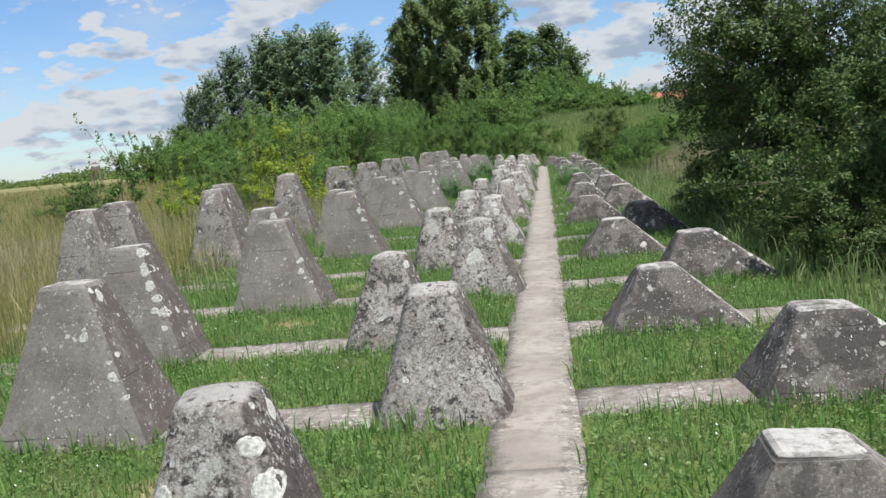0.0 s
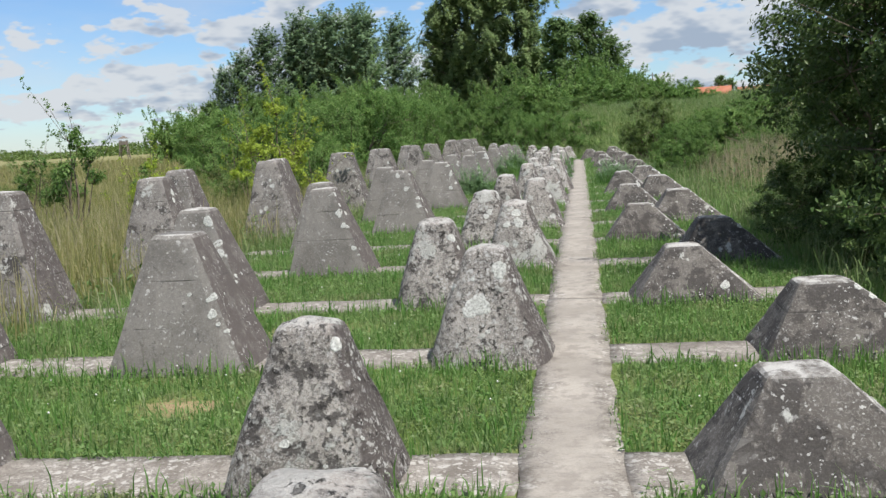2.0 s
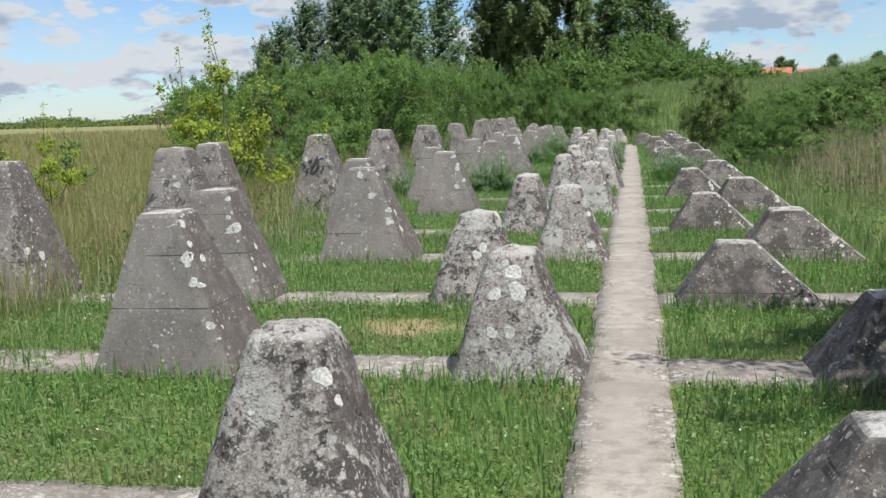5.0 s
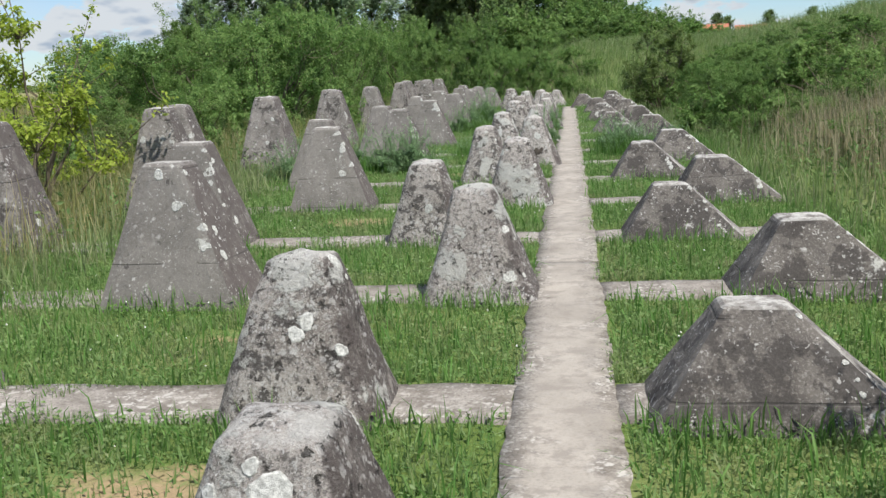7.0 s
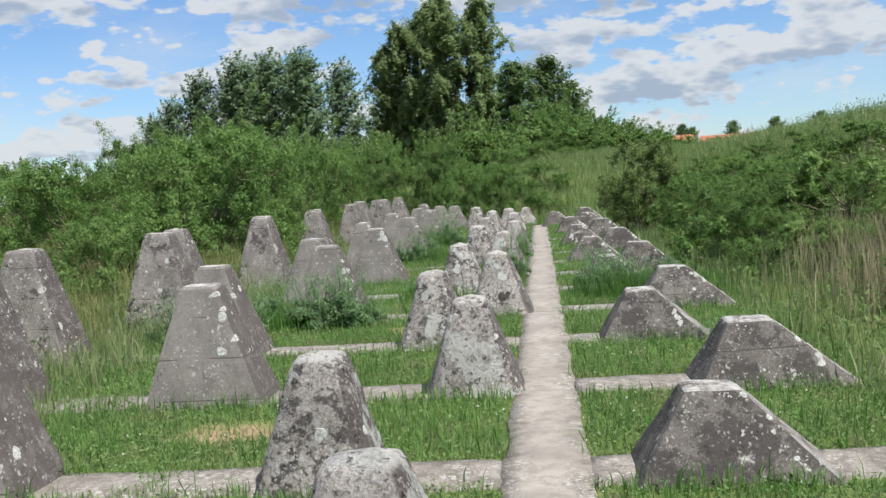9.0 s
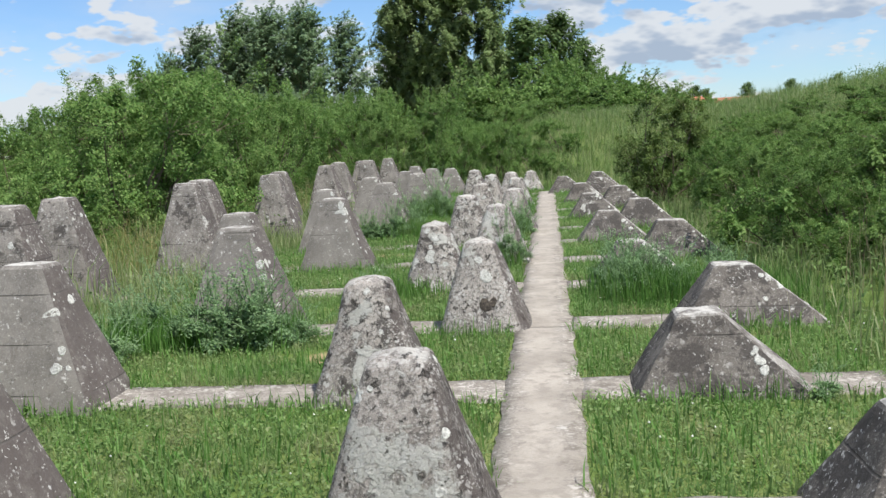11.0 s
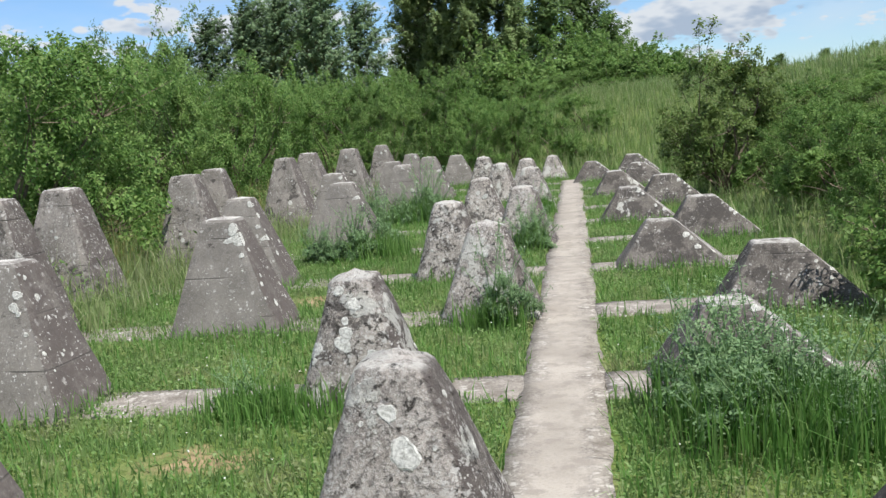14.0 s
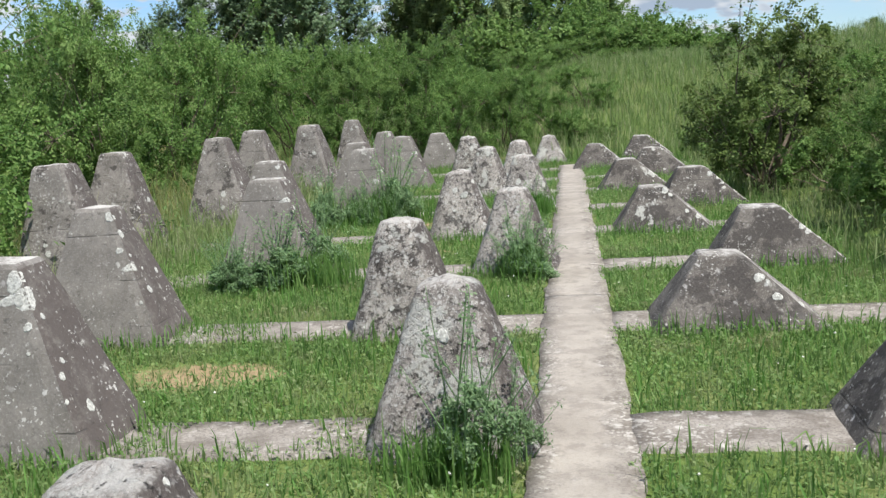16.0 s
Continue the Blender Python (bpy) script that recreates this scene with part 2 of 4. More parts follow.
def ground_material():
    """Soil and thatch under the lawn, far meadow by its own grain."""
    k = Mat("meadow_soil", 1.0)
    vec = k.node("ShaderNodeNewGeometry").outputs["Position"]
    col = k.mix(k.step(k.noise(vec, 0.9, 6, 0.6), 0.4, 0.62), (0.1, 0.155, 0.034), (0.16, 0.19, 0.066))
    col = k.mix(k.step(k.noise(vec, 28.0, 5, 0.7), 0.4, 0.7), col, (0.065, 0.1, 0.02))
    x = k.node("ShaderNodeSeparateXYZ", Vector=vec)
    field = k.step(x.outputs["X"], -7.0, -20.0)
    col = k.mix(k.math("MULTIPLY", field, 0.8), col, k.mix(k.step(k.noise(vec, 0.25, 6), 0.35, 0.65), (0.19, 0.185, 0.075), (0.28, 0.24, 0.12)))
    # worn sandy spots between the beams
    lane = k.math("FLOOR", k.math("DIVIDE", k.math("ADD", x.outputs["Y"], 0.385), 2.095))
    shift = k.math("MULTIPLY", k.math("SINE", k.math("MULTIPLY", lane, 5.1)), 0.35)
    across = k.math("DIVIDE", k.math("ADD", k.math("ADD", x.outputs["X"], 1.85), shift), 0.42)
    along = k.math("DIVIDE", k.math("SUBTRACT", k.math("MODULO", k.math("ADD", x.outputs["Y"], 0.385), 2.095), 1.05), 0.27)
    ring = k.math("ADD", k.math("ADD", k.math("MULTIPLY", across, across), k.math("MULTIPLY", along, along)), k.math("MULTIPLY", k.noise(vec, 3.6, 6, 0.65), 4.5))
    ring = k.math("ADD", ring, k.math("MULTIPLY", k.math("SINE", k.math("MULTIPLY", lane, 2.4)), 0.8))
    spot = k.step(ring, 2.9, 1.7)
    col = k.mix(spot, col, k.mix(k.noise(vec, 14.0, 5), (0.2, 0.145, 0.08), (0.4, 0.3, 0.175)))
    k.colour(col)
    k.bump(k.noise(vec, 40.0, 4), 0.7, 0.02)
    return k.m


GROUND_MAT = ground_material()


def leafy(name, stops, translucent=0.3, rough=0.55, patch=None):
    """Leaves and blades, each with its own tint, part of the light shining through."""
    k = Mat(name, rough)
    r = k.node("ShaderNodeNewGeometry").outputs["Random Per Island"]
    ramp = k.t.nodes.new("ShaderNodeValToRGB")
    while len(ramp.color_ramp.elements) < len(stops):
        ramp.color_ramp.elements.new(0.5)
    for i, c in enumerate(stops):
        ramp.color_ramp.elements[i].position = i / max(1, len(stops) - 1)
        ramp.color_ramp.elements[i].color = (*c, 1)
    k.put(ramp.inputs[0], r)
    pos = k.node("ShaderNodeNewGeometry").outputs["Position"]
    col = k.mix(k.step(k.noise(pos, 0.8, 3), 0.35, 0.65, 0.0, 0.4), ramp.outputs[0], stops[0])
    if patch:
        # straw-coloured thatch in uneven patches
        thin = k.math("MULTIPLY", k.step(k.noise(pos, 2.3, 5, 0.6), 0.47, 0.66), k.step(r, 0.15, 0.7, 0.35, 0.95))
        col = k.mix(thin, col, patch)
    own = k.node("ShaderNodeObjectInfo").outputs["Random"]
    col = k.mix(k.step(own, 0.0, 1.0, 0.0, 0.34), col, k.mix(k.math("FRACT", k.math("MULTIPLY", own, 7.3)), tuple(c * 0.5 for c in stops[0]), stops[-1]))
    k.colour(col)
    k.b.inputs["Specular IOR Level"].default_value = 0.2
    tr = k.node("ShaderNodeBsdfTranslucent", Color=col)
    ms = k.t.nodes.new("ShaderNodeMixShader")
    ms.inputs[0].default_value = translucent
    k.t.links.new(k.b.outputs[0], ms.inputs[1])
    k.t.links.new(tr.outputs[0], ms.inputs[2])
    k.t.links.new(ms.outputs[0], k.t.nodes["Material Output"].inputs["Surface"])
    return k.m


LAWN = leafy("lawn_blades", [(0.07, 0.16, 0.034), (0.135, 0.265, 0.062), (0.205, 0.36, 0.1), (0.34, 0.44, 0.2)], 0.48, 0.5, (0.29, 0.29, 0.155))
LUSH = leafy("lush_blades", [(0.08, 0.195, 0.038), (0.122, 0.27, 0.056), (0.175, 0.34, 0.085), (0.26, 0.39, 0.135)], 0.48)
FEATHERY = leafy("feathery_weed_leaves", [(0.2, 0.33, 0.16), (0.27, 0.41, 0.205), (0.35, 0.48, 0.26)], 0.55)
WEEDS = leafy("weed_leaves", [(0.12, 0.21, 0.065), (0.165, 0.27, 0.085), (0.22, 0.33, 0.115)], 0.42)
STRAW = leafy("meadow_straw", [(0.2, 0.23, 0.065), (0.31, 0.31, 0.115), (0.43, 0.385, 0.19), (0.54, 0.47, 0.29)], 0.48)
BANKGRASS = leafy("bank_grass", [(0.135, 0.23, 0.062), (0.195, 0.3, 0.1), (0.275, 0.36, 0.15), (0.4, 0.4, 0.24)], 0.48)
DRY = leafy("dry_grass", [(0.33, 0.28, 0.16), (0.45, 0.4, 0.25), (0.55, 0.49, 0.34)], 0.4)
LEAF_DARK = leafy("dark_leaves", [(0.085, 0.14, 0.035), (0.13, 0.2, 0.052), (0.185, 0.26, 0.075), (0.24, 0.31, 0.11)], 0.42, 0.5)
LEAF_HAWTHORN = leafy("hawthorn_leaves", [(0.045, 0.085, 0.025), (0.07, 0.12, 0.034), (0.105, 0.165, 0.048), (0.16, 0.22, 0.075)], 0.32, 0.4)
LEAF_MID = leafy("green_leaves", [(0.085, 0.175, 0.042), (0.138, 0.255, 0.062), (0.198, 0.33, 0.09), (0.28, 0.385, 0.13)], 0.43)
LEAF_YELLOW = leafy("yellowish_leaves", [(0.27, 0.37, 0.045), (0.38, 0.48, 0.065), (0.48, 0.56, 0.11)], 0.5)
LEAF_BIRCH = leafy("birch_leaves", [(0.165, 0.245, 0.095), (0.24, 0.325, 0.135), (0.32, 0.4, 0.18)], 0.45, 0.7)
LEAF_TREE = leafy("tree_leaves", [(0.105, 0.18, 0.065), (0.155, 0.24, 0.085), (0.22, 0.31, 0.12)], 0.45, 0.7)
LEAF_POPLAR = leafy("poplar_leaves", [(0.15, 0.24, 0.125), (0.215, 0.315, 0.17), (0.3, 0.39, 0.24)], 0.45, 0.75)


def plain(name, a, b, scale=6.0, rough=0.85):
    k = Mat(name, rough)
    vec = k.place()
    k.colour(k.mix(k.step(k.noise(vec, scale, 6, 0.65), 0.35, 0.65), a, b))
    k.bump(k.noise(vec, scale * 5, 4), 0.4, 0.01)
    return k.m


BARK = plain("bark", (0.09, 0.07, 0.05), (0.19, 0.155, 0.115), 9.0)
PLASTER = plain("house_plaster", (0.45, 0.42, 0.36), (0.58, 0.55, 0.48), 0.5)
ROOFRED = plain("clay_roof", (0.33, 0.12, 0.07), (0.42, 0.18, 0.11), 1.2)
DARKGLASS = plain("window_dark", (0.03, 0.035, 0.04), (0.05, 0.055, 0.06), 1.0, 0.2)
FLOWER = plain("clover_flower", (0.7, 0.7, 0.64), (0.85, 0.85, 0.8), 30.0)
LICHEN = plain("lichen_crust", (0.3, 0.3, 0.275), (0.6, 0.6, 0.56), 75.0, 0.95)
TOWER_WOOD = plain("grey_timber", (0.12, 0.1, 0.085), (0.22, 0.19, 0.16), 3.0)
# near-black colour that paints the shade inside a hole
HOLE_SHADE = plain("painted_hole_shade", (0.03, 0.026, 0.022), (0.09, 0.075, 0.06), 40.0)
ROCK = plain("earth_lump", (0.2, 0.15, 0.1), (0.33, 0.26, 0.18), 12.0)


# ---- mesh helpers ----
def mesh_np(name, verts, faces, smooth_shade=False):
    """A mesh from arrays: verts (n, 3), faces (m, k)."""
    me = bpy.data.meshes.new(name)
    verts, faces = np.asarray(verts, dtype=np.float32), np.asarray(faces, dtype=np.int32)
    m, k = faces.shape
    me.vertices.add(len(verts))
    me.vertices.foreach_set("co", verts.ravel())
    me.loops.add(m * k)
    me.loops.foreach_set("vertex_index", faces.ravel())
    me.polygons.add(m)
    me.polygons.foreach_set("loop_start", np.arange(0, m * k, k, dtype=np.int32))
    if smooth_shade:
        me.polygons.foreach_set("use_smooth", np.ones(m, dtype=bool))
    me.update(calc_edges=True)
    return me


def made(name, me, material, parent=None, label=""):
    me.materials.append(material)
    ob = new(name, me)
    if parent:
        ob.parent = parent
    if label:
        ob["label"] = label
    return ob


def part(name, bm, material, parent, label=""):
    me = bpy.data.meshes.new(name)
    bm.to_mesh(me)
    bm.free()
    return made(name, me, material, parent, label)


# ---- layout ----
PATH_L, PATH_R = -0.27, 0.18
PATH_END = 46.6


def row_a(k):
    return 5.9 + 4.185 * k


def row_b(k):
    return 7.92 + 4.2 * k


def sstep(v, lo, hi):
    u = np.clip((v - lo) / (hi - lo), 0, 1)
    return u * u * (3 - 2 * u)


def ground_z(x, y):
    """Height of the ground: level among the teeth, a bank to the east and north."""
    x, y = np.asarray(x, float), np.asarray(y, float)
    east = sstep(x, 2.3, 9.0) * (1.7 + 0.9 * sstep(y, 8, 45))
    north = sstep(y, 47.0, 62.0) * (0.8 * sstep(x, -16, -3) + 1.4 * sstep(x, -4, 1)) + sstep(y, 58, 100) * sstep(x, -45, -10) * sstep(-x, -16, 2) * 1.6
    z = np.maximum(east, north)
    bumps = 0.05 * np.sin(x * 1.3 + 0.7 * y) * np.sin(y * 0.9 - 0.4 * x) + 0.03 * np.sin(2.9 * x + 1.7 * y)
    off = np.maximum(sstep(x, 2.2, 4.0), np.maximum(sstep(-x, 5.2, 7.5), sstep(y, 47.5, 51)))
    return z - 0.02 + bumps * off + 0.006 * np.sin(5.1 * x + 2.2 * y) * np.sin(4.3 * y)


def axis_lines(lo, hi, step, far):
    inner = list(np.arange(lo, hi + step / 2, step))
    d, left, right, a, b = step, [], [], lo, hi
    while b < far:
        d *= 1.35
        a, b = a - d, b + d
        left.append(a), right.append(b)
    return np.array(left[::-1] + inner + right)


gx, gy = axis_lines(-16, 14, 0.3, 2500), axis_lines(-6, 70, 0.4, 2500)
GX, GY = np.meshgrid(gx, gy)
GZ = ground_z(GX, GY)
nx, ny = len(gx), len(gy)
idx = np.arange(nx * ny).reshape(ny, nx)
quads = np.stack([idx[:-1, :-1], idx[:-1, 1:], idx[1:, 1:], idx[1:, :-1]], -1).reshape(-1, 4)
ground = made("ground", mesh_np("ground", np.stack([GX, GY, GZ], -1).reshape(-1, 3), quads, True), GROUND_MAT)
tagged(ground, "uneven grassy meadow soil with worn sandy spots", "ground", kind="structure")


def slab_mesh(x0, x1, y0, y1, top, thick, seed, rough=0.012, n=0.09):
    """A cast slab with ragged long edges and a slightly uneven top."""
    kx, ky = max(2, int((x1 - x0) / n)), max(2, int((y1 - y0) / n))
    xs, ys = np.linspace(x0, x1, kx + 1), np.linspace(y0, y1, ky + 1)
    v, f = [], []
    for j, y in enumerate(ys):
        for i, x in enumerate(xs):
            e = rough * (noise.noise((seed + i, y * 2.1, seed)) * 1.6 + noise.noise((seed, y * 11, i + 0.5)) * 1.2)
            ex = e if i in (0, kx) else 0
            ey = rough * noise.noise((x * 4, y * 4 + seed, 3.0)) * 2 if j in (0, ky) else 0
            edge = 0.006 if i in (0, kx) else 0
            v.append((x + ex, y + ey, top - edge + 0.004 * noise.noise((x * 2, y * 2, seed))))
    w = kx + 1
    for j in range(ky):
        for i in range(kx):
            f.append((j * w + i, j * w + i + 1, (j + 1) * w + i + 1, (j + 1) * w + i))
    rim = [i for i in range(w)] + [j * w + kx for j in range(1, ky + 1)] + [ky * w + i for i in range(kx - 1, -1, -1)] + [j * w for j in range(ky - 1, 0, -1)]
    base = len(v)
    for r in rim:
        v.append((v[r][0], v[r][1], top - thick))
    for a in range(len(rim)):
        b = (a + 1) % len(rim)
        f.append((rim[b], rim[a], base + a, base + b))
    return mesh_np("slab", v, f)


path = tagged(new("pavement"), "narrow worn concrete footpath between the rows of teeth", "path", kind="structure")
y = -2.47 - 7.28
n_slab = 0
while y < PATH_END:
    long = 7.28
    made("slab", slab_mesh(PATH_L, PATH_R, y, min(y + long - 0.005, PATH_END), 0.003, 0.2, n_slab * 3.7, 0.016), PATH_MAT, path)
    y += long
    n_slab += 1

BEAMS = []
for k in range(-3, 11):
    for yc in (row_a(k), row_b(k)):
        if yc > 46.5:
            continue
        BEAMS.append(yc)
        half = 0.235
        for x0, x1, name in ((-5.5, PATH_L + 0.012, 1.0), (PATH_R - 0.012, 2.1, 2.0)):
            if yc < 2:
                continue
            b = made("ground_beam", slab_mesh(x0, x1, yc - half, yc + half, 0.0, 0.2, yc + name, 0.016), BEAM_MAT)
            tagged(b, "rough lichen-flecked concrete ground beam set in the turf", "concrete beam", "cross beams")


# ---- concrete teeth ----
def tooth_mesh(h, top, base, seed, p=9.0, dome=0.015, wear=0.012):
    """A truncated pyramid of cast concrete. top, base: west, east, south, north reach from the axis."""
    n, ring = 9, []
    for s in range(4):
        for i in range(n):
            u = -1 + 2 * i / n
            ring.append(((u, -1), (1, u), (-u, 1), (-1, -u))[s])
    levels = [-0.12, 0.0, 0.1, 0.2, 0.3, 0.4, 0.5, 0.6, 0.7, 0.8, 0.88, 0.94, 0.975, 1.0]
    rings = [(w, 1.0) for w in levels] + [(1.0, 0.72), (1.0, 0.4)]
    v, f = [], []
    for w, shrink in rings:
        pull = 1.0 if w < 0.94 else (1 - 0.03 * (w - 0.94) / 0.06 if w < 0.98 else 0.9)
        for u, q in ring:
            r = (abs(u) ** p + abs(q) ** p) ** (1 / p)
            a, b = u / r * shrink * pull, q / r * shrink * pull
            west, east, south, north = (base[j] + (top[j] - base[j]) * w for j in range(4))
            x = a * (east if a > 0 else west)
            yy = b * (north if b > 0 else south)
            z = h * w + (dome * (1 - shrink) if shrink < 1 else 0)
            c = Vector((x * 4.5 + seed, yy * 4.5, z * 4.5 + seed * 0.3))
            big = noise.noise(c * 0.55) * wear * 1.6
            small = noise.noise(c * 3.1) * wear * 0.55
            away = Vector((x, yy, 0.3 * (w > 0.97)))
            if away.length > 1e-6:
                away.normalize()
            chip = min(0.0, noise.noise(c * 1.7 + Vector((7, 3, 1))) + 0.32) * wear * 2.2
            v.append(Vector((x, yy, z)) + away * (big + small + chip))
    m = len(ring)
    for j in range(len(rings) - 1):
        for i in range(m):
            f.append((j * m + i, j * m + (i + 1) % m, (j + 1) * m + (i + 1) % m, (j + 1) * m + i))
    last = (len(rings) - 1) * m
    v.append(Vector((0, 0, h + dome)))
    tri = [(last + i, last + (i + 1) % m, len(v) - 1, len(v) - 1) for i in range(m)]
    me = bpy.data.meshes.new("concrete_tooth")
    me.from_pydata([tuple(c) for c in v], [], f + [t[:3] for t in tri])
    for poly in me.polygons:
        poly.use_smooth = p < 12
    me.update()
    return me


rng = random.Random(5)
# rows, height, top reach, foot reach, material, edge sharpness, wear, lichen crusts, first row, places of the axis across the field
KINDS = {
    "A": (row_a, 0.665, (0.125, 0.125, 0.12, 0.12), (0.35, 0.38, 0.33, 0.33), CONCRETE_SPECKLED, 6.0, 0.014, 7, 0, (-0.55, -0.57, -0.64, -0.6, -0.56, -0.52, -0.6, -0.55, -0.62, -0.9, -0.48)),
    "B": (row_b, 0.675, (0.13, 0.13, 0.12, 0.12), (0.35, 0.36, 0.33, 0.33), CONCRETE_PITTED, 5.0, 0.017, 7, -1, (-1.0, -1.1, -1.18, -1.16, -1.22, -1.06, -1.12, -1.13, -1.22, -1.26, -1.95)),
    "C": (row_a, 0.875, (0.13, 0.13, 0.12, 0.12), (0.41, 0.50, 0.33, 0.33), CONCRETE_BOARD, 22.0, 0.005, 5, 0, (-2.58, -2.58, -2.66, -2.6, -2.58, -2.52, -2.64, -2.66, -2.64, -2.85, -2.79)),
    "E": (row_b, 0.875, (0.13, 0.13, 0.12, 0.12), (0.41, 0.46, 0.33, 0.33), CONCRETE_BOARD, 22.0, 0.005, 6, 0, (-3.1, -3.22, -3.25, -3.24, -3.17, -3.17, -3.19, -3.28, -3.22, -3.55)),
    "D": (row_a, 1.11, (0.14, 0.14, 0.13, 0.13), (0.42, 0.48, 0.36, 0.36), CONCRETE_TALL, 14.0, 0.009, 6, 0, (-4.5, -4.45, -4.54, -4.58, -4.42, -4.5, -4.48, -4.54, -4.57, -4.45, -4.6)),
    "F": (row_b, 1.11, (0.14, 0.14, 0.13, 0.13), (0.42, 0.48, 0.36, 0.36), CONCRETE_TALL, 14.0, 0.009, 6, 0, (-5.05, -5.02, -5.12, -5.1, -5.05, -5.08, -5.05, -5.05, -4.75, -5.0)),
    "R": (row_b, 0.42, (0.12, 0.13, 0.12, 0.12), (0.40, 0.60, 0.34, 0.34), CONCRETE_LOW, 18.0, 0.008, 3, -1, (0.86, 0.84, 0.81, 0.71, 0.79, 0.87, 0.82, 0.82, 0.77, 0.74, 0.4)),
    "S": (row_a, 0.43, (0.14, 0.15, 0.12, 0.12), (0.40, 0.66, 0.34, 0.34), CONCRETE_LOW, 18.0, 0.008, 3, 0, (1.48, 1.45, 1.32, 1.37, 1.41, 1.41, 1.44, 1.44, 1.4, 1.28, 1.4)),
}
TEETH = []
LABELS = {"A": "knee-high weathered concrete tooth thickly flecked with white lichen",
          "B": "knee-high pitted concrete tooth with pale and black lichen",
          "C": "smooth grey board-marked concrete tooth with lichen along its edge",
          "E": "smooth grey board-marked concrete tooth with pale lichen spots",
          "D": "tall grey concrete tooth standing in long meadow grass",
          "F": "tall stained concrete tooth at the edge of the meadow",
          "R": "low concrete tooth with a long sloping face, half sunk in grass",
          "S": "low dark-stained concrete tooth beside the grassy bank"}


def lichen_on(tree_of, ob, rnd, count, height, scale=1.0, spots=(), name="lichen_patch", material=None, edges=False):
    """Pale crusts, or patches of another material, that lie on the surface of a tooth. spots: bearing in degrees, share
    of the height, radius.
    """
    todo = list(spots)
    for _ in range(count):
        todo.append((rnd.gauss(-28, 16) if edges else rnd.choice((rnd.gauss(-90, 35), rnd.gauss(-20, 40), rnd.gauss(-150, 40))), rnd.uniform(0.2, 0.97), scale * rnd.choice((0.009, 0.012, 0.015, 0.02, 0.028, 0.036))))
    for bearing, share, radius in todo:
        a = radians(bearing)
        away = Vector((math.cos(a), math.sin(a), 0))
        hit, nrm, _, _ = tree_of.ray_cast(away * 2 + Vector((0, 0, share * height)), -away)
        if hit is None:
            continue
        u = nrm.orthogonal().normalized()
        w = nrm.cross(u)
        v, n = [], 22
        phase = [rnd.uniform(0, 6.28) for _ in range(3)]
        for shrink, lift in ((1.0, 0.0005), (0.85, 0.003), (0.4, 0.002)):
            for i in range(n):
                q = 6.2832 * i / n
                r = radius * shrink * (1 + 0.12 * math.sin(2 * q + phase[0]) + 0.08 * math.sin(3 * q + phase[1]) + 0.06 * math.sin(7 * q + phase[2]))
                p = hit + (u * math.cos(q) + w * math.sin(q)) * r
                on, nn, _, _ = tree_of.ray_cast(p + nrm * 0.08, -nrm)
                v.append((on if on is not None else p) + nrm * lift)
        v.append(hit + nrm * 0.003)
        f = [(j * n + i, j * n + (i + 1) % n, (j + 1) * n + (i + 1) % n, (j + 1) * n + i) for j in range(2) for i in range(n)] + [(2 * n + i, 2 * n + (i + 1) % n, 3 * n) for i in range(n)]
        me = bpy.data.meshes.new(name)
        me.from_pydata([tuple(c) for c in v], [], f)
        me.update()
        made(name, me, material or LICHEN, ob)


SPOTS = {("A", 1): ((-108, 0.5, 0.055), (-95, 0.53, 0.06), (-60, 0.83, 0.05), (-85, 0.3, 0.014)),
         ("A", 2): ((-112, 0.38, 0.03), (-92, 0.38, 0.033), (-80, 0.7, 0.05), (-85, 0.85, 0.045)),
         ("B", 2): ((-85, 0.55, 0.035),), ("B", -1): ((-45, 0.62, 0.06), (-50, 0.8, 0.04), (-130, 0.6, 0.04)),
         ("E", 0): ((-40, 0.95, 0.04), (-42, 0.8, 0.05), (-43, 0.66, 0.04), (-40, 0.55, 0.035), (-45, 0.45, 0.03)),
         ("E", 1): ((-50, 0.88, 0.045), (-45, 0.5, 0.02)), ("E", 5): ((-48, 0.72, 0.03),), ("C", 3): ((-60, 0.7, 0.035), (-95, 0.92, 0.035)),
         ("C", 6): ((-48, 0.9, 0.04), (-46, 0.82, 0.03)), ("B", 5): ((-104, 0.5, 0.045), (-100, 0.58, 0.036), (-103, 0.67, 0.022), (-140, 0.45, 0.045)), ("A", 5): ((-80, 0.62, 0.05), (-95, 0.8, 0.03))}
